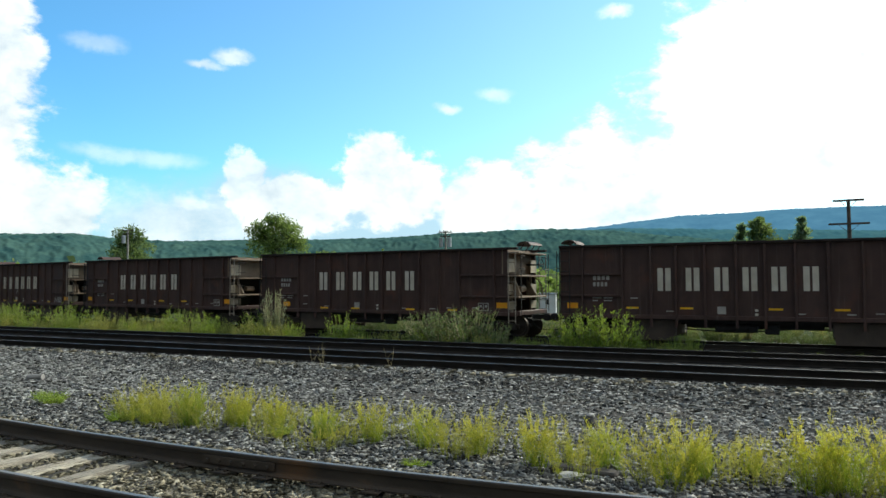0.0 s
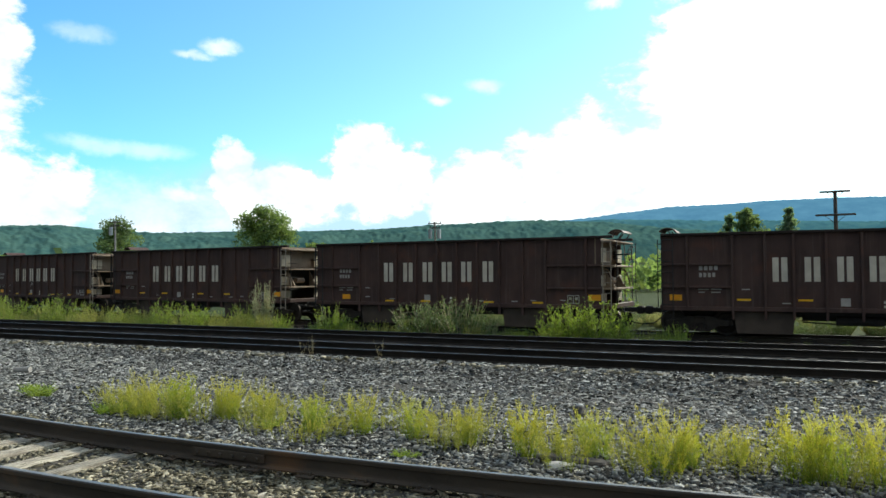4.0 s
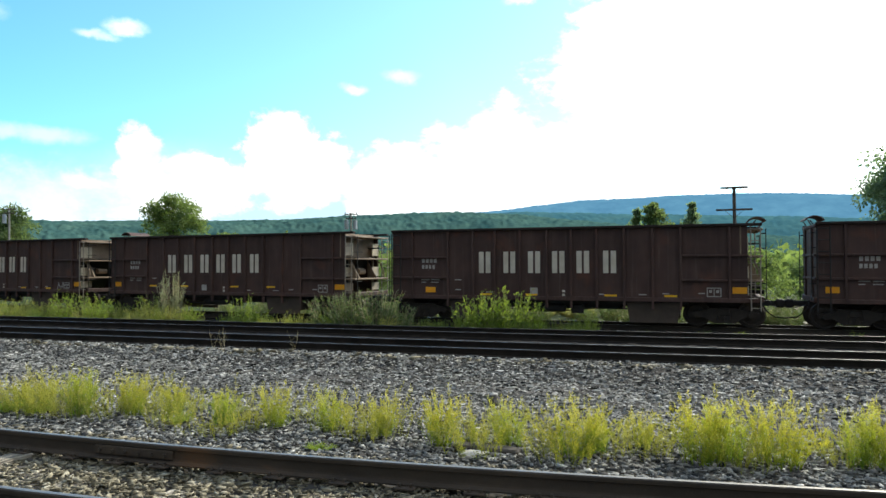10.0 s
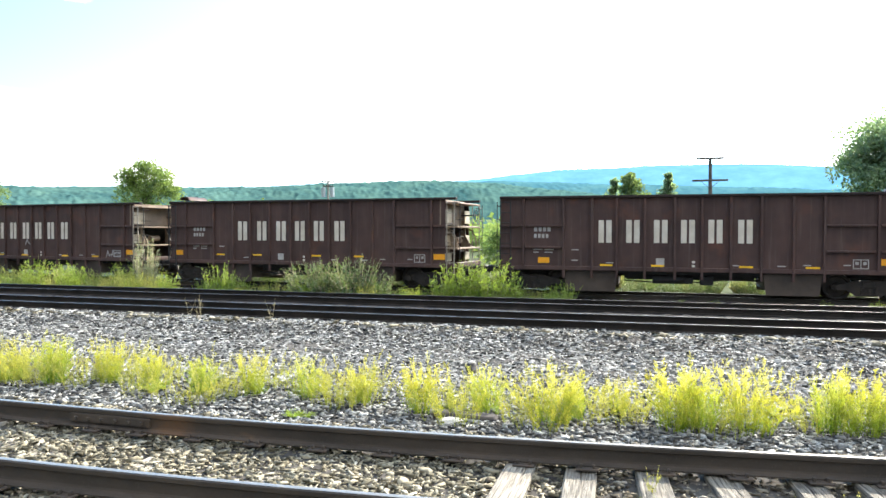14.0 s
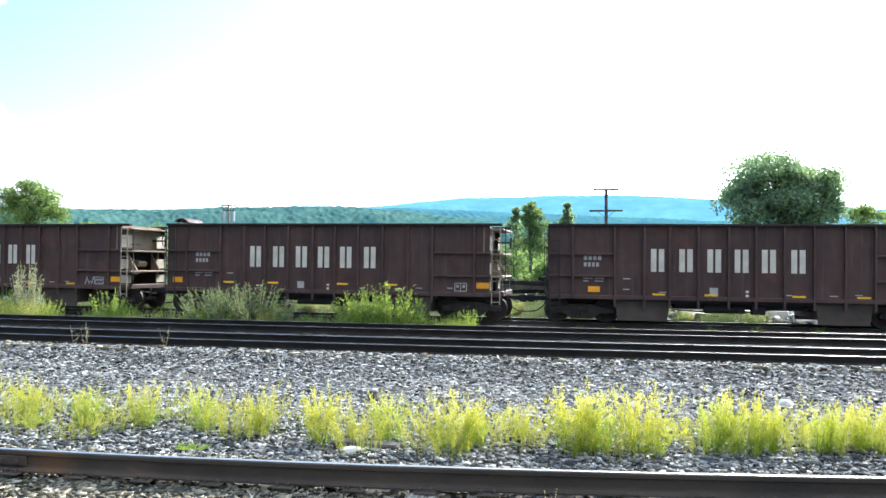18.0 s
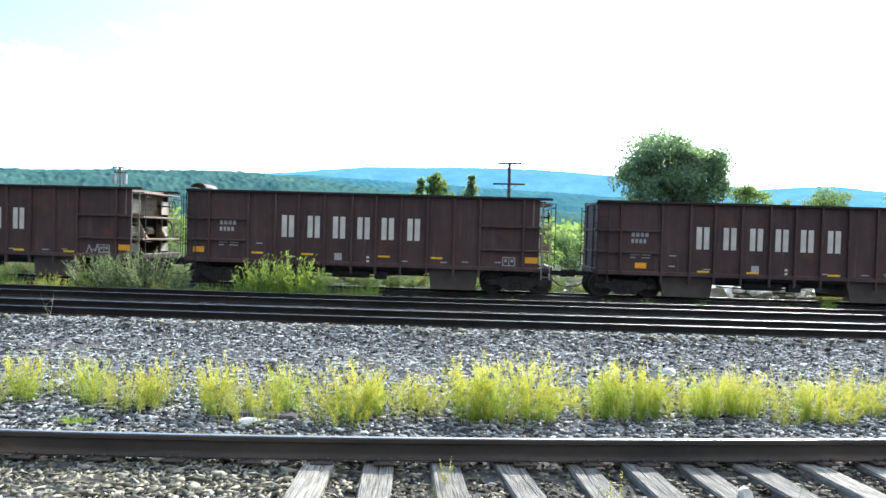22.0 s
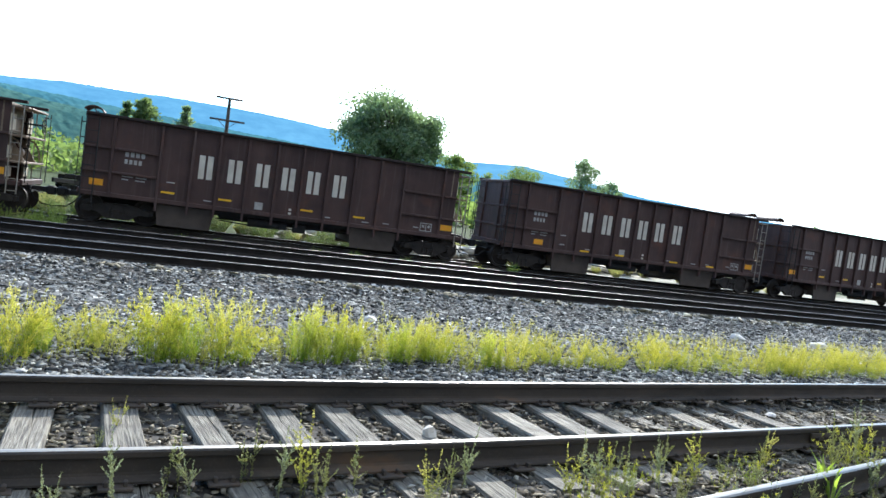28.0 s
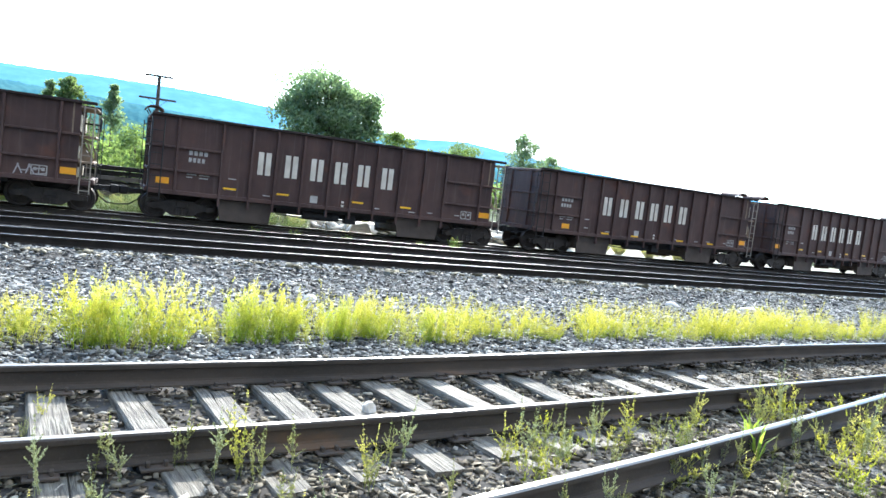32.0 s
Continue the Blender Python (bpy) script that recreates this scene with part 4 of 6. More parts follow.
        b = MB().box(min(s * 6.7, xo + s * 0.06), max(s * 6.7, xo + s * 0.06), -1.40, 1.40, 0.92, 1.10, 0, 0.02)
        part("end_sill", b, "car_paint", end)
        for ys in (-1, 1):
            lad = MB()
            x0, x1 = (6.44, 6.74) if s > 0 else (-6.38, -6.76)
            y = ys * (SIDE + 0.05)
            for x in (x0, x1):
                lad.tube([(x, y, 0.62), (x, y, TOP - 0.16)], 0.022, 6)
            # lit colour for ladders at the sunny end, dark iron at the other
            steel = "ladder_steel" if s > 0 else "dark_iron"
            ladder = part("ladder", lad, steel, car, "steel corner ladder")
            for i in range(8):
                part("rung", MB().tube([(x0, y, 0.72 + i * 0.38), (x1, y, 0.72 + i * 0.38)], 0.015, 5), steel, ladder)
            ir = MB()
            for z in (1.55, 2.10, 2.75, 3.25):
                ir.tube([(s * 6.78, ys * 1.40, z), (s * 6.92, ys * 1.40, z), (s * 6.92, ys * 0.98, z), (s * 6.78, ys * 0.98, z)], 0.014, 5)
            ir.tube([(s * 6.92, ys * 1.40, 1.0), (s * 6.92, ys * 1.40, 3.40)], 0.016, 5)
            part("grab_iron", ir, "dark_iron", car)
        cp = MB().box(min(s * 6.7, s * 7.36), max(s * 6.7, s * 7.36), -0.09, 0.09, 0.74, 0.92, 0, 0.02)
        cp.box(min(s * 7.30, s * 7.60), max(s * 7.30, s * 7.60), -0.16, 0.16, 0.68, 0.98, 0, 0.05)
        part("coupler", cp, "dark_iron", car)
        hs = MB().tube([(s * 6.85, -0.35, 0.80), (s * 7.0, -0.36, 0.55), (s * 7.25, -0.30, 0.36), (s * 7.60, -0.2, 0.32)], 0.024, 6)
        part("air_hose", hs, "dark_iron", car, "black rubber air hose")
        ul = MB().tube([(s * 6.98, -1.3, 1.0), (s * 7.1, -1.2, 0.82), (s * 7.3, -0.3, 0.70)], 0.016, 5)
        part("uncoupling_lever", ul, "dark_iron", car)
        # truck: bolster, two side frames with springs and axle boxes; the wheel sets roll by themselves
        xc = s * 5.58
        truck = part("truck", MB().box(xc - 0.2, xc + 0.2, -1.1, 1.1, 0.42, 0.66, 0, 0.03), "wheel_iron", car, "cast-steel truck")
        prof = [(-1.12, 0.52), (-1.12, 0.38), (-0.66, 0.36), (-0.36, 0.16), (0.36, 0.16), (0.66, 0.36), (1.12, 0.38), (1.12, 0.52), (0.62, 0.60), (0.40, 0.68), (-0.40, 0.68), (-0.62, 0.60)]
        for y in (-1.0, 1.0):
            n = len(prof)
            vs = [(xc + px, y + dy, pz) for dy in (-0.075, 0.075) for px, pz in prof]
            part("side_frame", MB().add(vs, [tuple(range(n)), tuple(range(2 * n - 1, n - 1, -1))] + [(i, i + n, (i + 1) % n + n, (i + 1) % n) for i in range(n)]), "wheel_iron", truck)
            for dx in (-0.2, 0.0, 0.2):
                sp = MB()
                for q in range(5):
                    sp.tube([(xc + dx, y - 0.03, 0.21 + q * 0.06), (xc + dx, y - 0.03, 0.25 + q * 0.06)], 0.075, 8)
                part("spring", sp, "wheel_iron", truck)
            for dx in (-0.89, 0.89):
                part("axle_box", MB().tube([(xc + dx, y - 0.13, 0.45), (xc + dx, y + 0.10, 0.45)], 0.11, 10), "wheel_iron", truck)
    markings(car, style)
    return car


def markings(car, style):
    """Paint and plates of the near and far sides: plain blocks for lettering; the style says where the plates sit."""
    y = -(SIDE + 0.003)
    plaque = lambda mb, x0, x1, z0, z1, yy: mb.add([(x0, yy, z0), (x1, yy, z0), (x1, yy, z1), (x0, yy, z1)], [(0, 1, 2, 3)])
    ys = -(SIDE - 0.086)
    for i, x in enumerate((-3.18, -2.21, -1.26, -0.35, 0.55, 1.51)):
        mb = MB()
        mb.box(x, x + 0.19, ys - 0.004, ys, 1.90, 2.71)
        mb.box(x + 0.27, x + 0.46, ys - 0.004, ys, 1.90, 2.71)
        part("lettering_block", mb, "letter_white", car, "off-white painted block")
    for z, w in ((2.30, 0.66), (2.06, 0.58)):
        for i in range(4):
            x = -5.52 + i * w / 4
            part("reporting_mark", MB().box(x, x + w / 4 - 0.05, ys - 0.004, ys, z, z + 0.15), "stencil_white", car, "small white stencil bar")
    for x, z, w in ((-5.55, 1.62, 0.34), (-5.13, 1.62, 0.34), (-5.55, 1.52, 0.2), (-5.13, 1.52, 0.3), (-4.15, 1.62, 0.26), (-4.15, 1.24, 0.24), (1.35, 1.12, 0.2), (2.75, 1.12, 0.26), (4.75, 1.18, 0.22), (-2.9, 1.16, 0.26), (3.55, 1.16, 0.24)):
        part("stencil", MB().box(x, x + w, ys - 0.004, ys, z, z + 0.035), "stencil_white", car, "tiny white stencil line")
    mb = MB()
    for x0, x1, z0, z1 in ((5.03, 5.50, 1.08, 1.11), (5.03, 5.50, 1.37, 1.40), (5.03, 5.06, 1.08, 1.40), (5.47, 5.50, 1.08, 1.40), (5.25, 5.28, 1.08, 1.40), (5.10, 5.20, 1.22, 1.32), (5.33, 5.43, 1.22, 1.32)):
        mb.box(x0, x1, ys - 0.004, ys, z0, z1)
    part("stencil_frame", mb, "stencil_white", car, "white stencilled double box")
    mb = MB().box(-1.18, -0.90, ys - 0.006, ys, 1.10, 1.36)
    part("data_plate", mb, "stencil_white", car, "pale square plate")
    for z in (1.06, 1.20):
        part("tag", MB().box(0.02, 0.12, ys - 0.006, ys, z, z + 0.08), "letter_white", car, "small white tag")
    for x0, x1, z0, z1 in ((5.85, 6.32, 1.20, 1.42), (-6.52, -6.10, 1.24, 1.45) if style else (-5.37, -4.95, 1.14, 1.35)):
        part("placard", MB().box(x0, x1, ys - 0.012, ys, z0, z1, 0, 0.005), "placard_orange", car, "orange square placard")
    zr = 1.25 if style else 1.06
    for x in (-4.30, -2.42, 0.44, 2.40) if style else (-3.12, -1.35, 1.55, 3.62):
        part("reflector", MB().box(x, x + 0.44, ys - 0.010, ys, zr, zr + 0.07, 0, 0.004), "reflector_yellow", car, "yellow reflector strip")


def hood_mesh():
    """A curved sheet-metal hood across the top of a car's end, arching outwards over it."""
    d = MB()
    n = 8
    for k in range(n):
        a = math.pi * (0.08 + 0.80 * k / (n - 1))
        for r in (1.0, 0.86):
            d.v += [(-0.07 - 0.33 * r * math.cos(math.pi - a), y, 0.03 + 0.24 * r * math.sin(a)) for y in (-0.62, 0.62)]
    for k in range(n - 1):
        o = k * 4
        for q in ((0, 1, 5, 4), (2, 6, 7, 3), (0, 4, 6, 2), (1, 3, 7, 5)):
            d.f.append(tuple(o + w for w in q))
            d.m.append(0)
    d.f += [(0, 2, 3, 1), (n * 4 - 4, n * 4 - 3, n * 4 - 1, n * 4 - 2)]
    d.m += [0, 0]
    for y in (-0.55, 0.55):
        d.tube([(0.1, y, -0.05), (-0.05, y, 0.16)], 0.02, 5)
        d.tube([(-0.02, y, -0.30), (-0.28, y, 0.12)], 0.02, 5)
    return d.data("hood", "car_paint")


def wheelset_mesh():
    mb = MB()
    mb.tube([(0, -0.95, 0), (0, 0.95, 0)], 0.075, 10)
    for s in (-1, 1):
        n = 28
        rings = [(0.455, -0.02), (0.44, 0.075), (0.36, 0.075), (0.33, 0.03), (0.15, 0.045), (0.13, 0.09), (0.0, 0.09)]
        vs, fs = [], []
        for r, o in rings:
            vs += [(r * math.cos(2 * math.pi * j / n), s * (0.70 + o), r * math.sin(2 * math.pi * j / n)) for j in range(n)]
        for i in range(len(rings) - 1):
            fs += [(i * n + j, i * n + (j + 1) % n, i * n + n + (j + 1) % n, i * n + n + j) for j in range(n)]
        back = len(vs)
        vs += [(0.48 * math.cos(2 * math.pi * j / n), s * 0.66, 0.48 * math.sin(2 * math.pi * j / n)) for j in range(n)]
        fs += [(j, (j + 1) % n, back + (j + 1) % n, back + j) for j in range(n)] + [tuple(range(back, back + n))]
        mb.add(vs, fs)
        for q in range(3):
            a = q * 2.094
            mb.tube([(0.07 * math.cos(a), s * 0.78, 0.07 * math.sin(a)), (0.07 * math.cos(a), s * 0.82, 0.07 * math.sin(a))], 0.02, 5)
    return mb.data("wheel_set", "wheel_iron")


WHEELSET = wheelset_mesh()
CARS = []
makes = [build_car(0), build_car(1)]
for i in range(-1, 5):
    CARS.append((i, makes[(i + 1) % 2] if i < 1 else copy_thing(makes[(i + 1) % 2], Matrix.Identity(4))))
HOOD = hood_mesh()
for i, car in CARS:
    if i == 1:
        part("hood", HOOD, None, car, "arched sheet-metal hood", pose(6.62, 0, TOP, 0, 0, 180))
    else:
        part("hood", HOOD, None, car, "arched sheet-metal hood", pose(-6.62, 0, TOP))
WHEELS = []
for i, car in CARS:
    for x in (-6.47, -4.69, 4.69, 6.47):
        WHEELS.append((x, part("wheel_set", WHEELSET, None, car, "rolling steel wheel set")))

# middle of the second car along the siding, second by second
RUN = [(0, -16.64), (1, -15.74), (2, -14.84), (3, -13.70), (5.5, -10.63), (8, -7.17), (10, -4.49), (13, -0.51), (16, 3.49), (20, 8.83), (24.5, 14.72), (26.5, 17.22), (28, 19.09), (29, 20.33), (30, 21.48), (31, 22.53), (32, 23.35)]


def run_at(t):
    """Distance run, with even speed changes between the rows."""
    ts, xs = [r[0] for r in RUN], [r[1] for r in RUN]
    m = [(xs[min(i + 1, len(xs) - 1)] - xs[max(i - 1, 0)]) / (ts[min(i + 1, len(ts) - 1)] - ts[max(i - 1, 0)]) for i in range(len(ts))]
    i = max(j for j in range(len(ts) - 1) if ts[j] <= t)
    h = ts[i + 1] - ts[i]
    u = (t - ts[i]) / h
    return (2 * u ** 3 - 3 * u ** 2 + 1) * xs[i] + (u ** 3 - 2 * u ** 2 + u) * h * m[i] + (3 * u ** 2 - 2 * u ** 3) * xs[i + 1] + (u ** 3 - u ** 2) * h * m[i + 1]


def on_siding(s):
    """Place and heading at s metres along the siding, counted from x = 0."""
    x, step = 0.0, math.copysign(0.25, s)
    left = abs(s)
    while left > 1e-9:
        d = min(abs(step), left)
        x += math.copysign(d, s) / math.sqrt(1 + train_slope(x + step / 2) ** 2)
        left -= d
    return x, train_y(x), math.degrees(math.atan(train_slope(x)))


def motions():
    for i, car in CARS:
        rows = []
        for j in range(33):
            x, y, a = on_siding(run_at(j) - (i - 1) * CAR_PITCH)
            rows.append((j, pose(x, y, TRAIN_Z, 0, 0, a)))
        walk(car, rows)
    for x, ws in WHEELS:
        rows = []
        for j in range(0, 81):
            t = 32.0 * j / 80
            rows.append((t, pose(x, 0, 0.457, 0, math.degrees((run_at(t) + 20) / 0.457) % 360.0, 0)))
        walk(ws, rows)


# ---------------------------------------------------------------- distance
def ridge(name, label, mat, dist, crest, amp, grain, step, rows, seed, depth):
    """A wooded ridge: crest heights in degrees above eye level, by azimuth to the left; tree-sized lumps all over it."""
    az0, az1 = crest[0][0], crest[-1][0]
    n = int(abs(az1 - az0) / step)
    cols, verts = n + 1, []
    ca, ce = [c[0] for c in crest], [c[1] for c in crest]
    for r in range(rows + 1):
        f = r / rows
        rise = math.sin(f * math.pi / 2) ** 0.9
        d = dist + depth * f
        for i in range(cols):
            a = az0 + (az1 - az0) * i / n
            x, y = -math.sin(radians(a)) * d, math.cos(radians(a)) * d
            h = 1.7 + (dist + depth) * math.tan(radians(float(np.interp(a, ca, ce)))) * rise - 4.0 * (1 - f)
            h += amp * (noise.noise((x / grain, y / grain, seed)) + 0.5 * noise.noise((x / grain * 2.3, y / grain * 2.3, seed + 4))) + amp * 2.2 * (1 - f * 0.7) * noise.noise((x / grain / 9, y / grain / 9, seed + 7))
            verts.append((x, y, h))
    for i in range(cols):
        x, y, z = verts[rows * cols + i]
        verts.append((x * 1.25, y * 1.25, -20))
    faces = [(r * cols + i, r * cols + cols + i, r * cols + cols + i + 1, r * cols + i + 1) for r in range(rows + 1) for i in range(cols - 1)]
    return tagged(new(name, numpy_mesh(name, np.array(verts), np.array(faces), mat, False)), label, "hills", kind="structure")


ridge("backdrop", "distant wooded mountain ridge with blue haze painted in", "far_ridge_haze", 3000, [(-100, 2.0), (-70, 1.6), (-56, 1.6), (-45, 2.1), (-35, 2.75), (-29.8, 3.45), (-25.9, 3.95), (-24, 3.9), (-21, 3.7), (-16, 4.25), (-11, 4.65), (-5.3, 5.02), (0, 5.08), (4, 4.95), (8, 4.85), (11.5, 4.5), (15, 4.1), (20, 3.8), (27, 3.3), (40, 2.8), (60, 2.6), (100, 2.4)], 4.0, 22.0, 0.15, 20, 2, 900)
ridge("hillside", "dark green wooded hillside, tinted teal for haze", "hill_forest_haze", 1300, [(-20, 1.0), (-8, 1.8), (2, 2.6), (8, 3.3), (12.7, 3.85), (16.8, 4.0), (21, 4.0), (26.6, 3.72), (31, 3.45), (36, 3.3), (41, 3.22), (45, 3.08), (49, 3.1), (53, 3.5), (58, 3.28), (66, 3.3), (80, 3.6), (100, 3.4)], 4.2, 13.0, 0.11, 40, 5, 420)

ridge("foothills", "wooded foothills below the mountain ridge, tinted blue-green for haze", "hill_mid_haze", 1950, [(-70, 0.6), (-40, 1.5), (-30, 2.1), (-22, 2.5), (-14, 2.95), (-6, 3.35), (0, 3.6), (6, 3.8), (12, 4.05), (18, 3.85), (26, 3.0), (50, 1.5)], 4.5, 17.0, 0.12, 30, 9, 500)


# ---------------------------------------------------------------- plants
def leaf_tris(rng, base, direction, length, width, small=False):
    """Narrow leaves: a kite of two triangles from each base along its direction, or one for tiny leaves."""
    n = len(base)
    d = direction / np.linalg.norm(direction, axis=1, keepdims=True)
    side = np.cross(d, rng.normal(size=(n, 3)))
    side /= np.linalg.norm(side, axis=1, keepdims=True) + 1e-9
    L, W = length[:, None], width[:, None]
    mid = base + d * L * 0.45 + side * 0
    if small:
        v = np.stack([base, mid + side * W, base + d * L], 1).reshape(-1, 3)
        return v, np.arange(n * 3).reshape(-1, 3)
    v = np.stack([base, mid + side * W / 2, base + d * L, mid - side * W / 2], 1).reshape(-1, 3)
    o = (np.arange(n) * 4)[:, None]
    return v, np.concatenate([o + np.array([[0, 1, 2]]), o + np.array([[0, 2, 3]])], 1).reshape(-1, 3)


def stem_tris(p0, p1, r):
    """Thin three-sided stems from p0 to p1."""
    n = len(p0)
    d = p1 - p0
    d /= np.linalg.norm(d, axis=1, keepdims=True) + 1e-9
    a = np.cross(d, np.array([[0.3, 0.9, 0.1]]))
    a /= np.linalg.norm(a, axis=1, keepdims=True) + 1e-9
    b = np.cross(d, a)
    ring = [a, -0.5 * a + 0.866 * b, -0.5 * a - 0.866 * b]
    v = np.stack([p0 + q * r for q in ring] + [p1 + q * r * 0.35 for q in ring], 1).reshape(-1, 3)
    o = (np.arange(n) * 6)[:, None]
    f = np.array([[0, 1, 4], [0, 4, 3], [1, 2, 5], [1, 5, 4], [2, 0, 3], [2, 3, 5]])
    return v, (o[:, None] + f[None]).reshape(-1, 3)


def join(*parts):
    vs, fs, o = [], [], 0
    for v, f in parts:
        vs.append(v)
        fs.append(f + o)
        o += len(v)
    return np.concatenate(vs), np.concatenate(fs)


def bushy_weed(seed, stems, height, spread, leaves, leaf, width, up, foot=0.35):
    """A clump of upright stems set with small leaves; returns the stems and the leaves as two meshes' arrays."""
    rng = np.random.default_rng(seed)
    a = rng.uniform(0, 2 * np.pi, stems)
    r0 = spread * foot * np.sqrt(rng.random(stems))
    r1 = r0 + spread * rng.uniform(0.1, 0.75, stems)
    h = height * rng.uniform(0.4, 1.0, stems) ** 0.8 * (1 - 0.25 * (r1 / spread - 0.3).clip(0, 1))
    p0 = np.stack([r0 * np.cos(a), r0 * np.sin(a), np.full(stems, -0.03)], 1)
    p1 = np.stack([r1 * np.cos(a), r1 * np.sin(a), h], 1) + rng.normal(0, 0.02 * height, (stems, 3))
    k = np.repeat(np.arange(stems), leaves)
    t = rng.uniform(0.06, 1.0, len(k))
    base = p0[k] + (p1 - p0)[k] * t[:, None]
    az = rng.uniform(0, 2 * np.pi, len(k))
    d = np.stack([np.cos(az), np.sin(az), np.full(len(k), up) + rng.normal(0, 0.25, len(k))], 1)
    ln = leaf * rng.uniform(0.6, 1.3, len(k)) * (1.15 - 0.5 * t)
    return stem_tris(p0, p1, 0.0035 * height / 0.5), leaf_tris(rng, base, d, ln, ln * width, True)


def plume_weed(seed, stems, height, spread, twigs, leaves, leaf, foot=0.4):
    """A feathery domed clump: arching stems with many short twigs, each set with tiny leaves."""
    rng = np.random.default_rng(seed)
    a = rng.uniform(0, 2 * np.pi, stems)
    r0 = spread * foot * np.sqrt(rng.random(stems))
    r1 = r0 + spread * rng.uniform(0.05, 0.8, stems)
    h = height * rng.uniform(0.5, 1.05, stems) * (1 - 0.38 * (r1 / (spread * (foot + 0.8))) ** 2)
    ca, sa = np.cos(a), np.sin(a)
    p0 = np.stack([r0 * ca, r0 * sa, np.full(stems, -0.03)], 1)
    rm = r0 + (r1 - r0) * 0.35
    pm = np.stack([rm * ca, rm * sa, h * 0.58], 1) + rng.normal(0, 0.012, (stems, 3))
    p1 = np.stack([r1 * ca, r1 * sa, h], 1)
    k = np.repeat(np.arange(stems), twigs)
    t = rng.uniform(0.05, 1.0, len(k))
    low = np.minimum(t / 0.58, 1.0)[:, None]
    high = np.maximum((t - 0.58) / 0.42, 0.0)[:, None]
    q0 = p0[k] + (pm - p0)[k] * low + (p1 - pm)[k] * high
    az = rng.uniform(0, 2 * np.pi, len(k))
    ln = height * rng.uniform(0.07, 0.22, len(k)) * (1.2 - 0.85 * t)
    d = np.stack([0.5 * np.cos(az), 0.5 * np.sin(az), rng.uniform(0.5, 1.5, len(k))], 1)
    q1 = q0 + d * ln[:, None]
    m = np.repeat(np.arange(len(k)), leaves)
    u = rng.uniform(0.05, 1.05, len(m))
    base = q0[m] + (q1 - q0)[m] * u[:, None]
    e = d[m] + rng.normal(0, 0.42, (len(m), 3))
    size = leaf * rng.uniform(0.5, 1.4, len(m))
    side = np.cross(d, rng.normal(size=d.shape))
    side *= 0.0014 / (np.linalg.norm(side, axis=1, keepdims=True) + 1e-9)
    tv = np.stack([q0 - side, q0 + side, q1], 1).reshape(-1, 3)
    return join(stem_tris(p0, pm, 0.0028), stem_tris(pm, p1, 0.0016), (tv, np.arange(len(tv)).reshape(-1, 3))), leaf_tris(rng, base, e, size, size * 0.22, True)


def weed_proto(name, arrays, stem_mat, leaf_mat, label, category, group=""):
    """The stems and leaves of one weed as a thing with two parts."""
    ob = tagged(new(name), label, category, group)
    (sv, sf), (lv, lf) = arrays
    tagged(part("stem", numpy_mesh("stem", sv, sf, stem_mat), None, ob), kind="stuff")
    tagged(part("foliage", numpy_mesh("foliage", lv, lf, leaf_mat), None, ob), kind="stuff")
    return ob


class Scatter:
    """Gives out copies of a few protos; the first use takes the proto itself."""
    def __init__(self, protos):
        self.protos, self.used = protos, set()

    def put(self, i, x, y, z, size, turn):
        p = self.protos[i % len(self.protos)]
        m = Matrix.Translation((x, y, z)) @ Matrix.Rotation(turn, 4, "Z")
        if i % len(self.protos) in self.used:
            ob = copy_thing(p, m)
        else:
            self.used.add(i % len(self.protos))
            ob = p
            ob.matrix_basis = m
        ob.scale = (size, size, size * (0.92 + 0.16 * ((i * 37) % 10) / 10))
        return ob


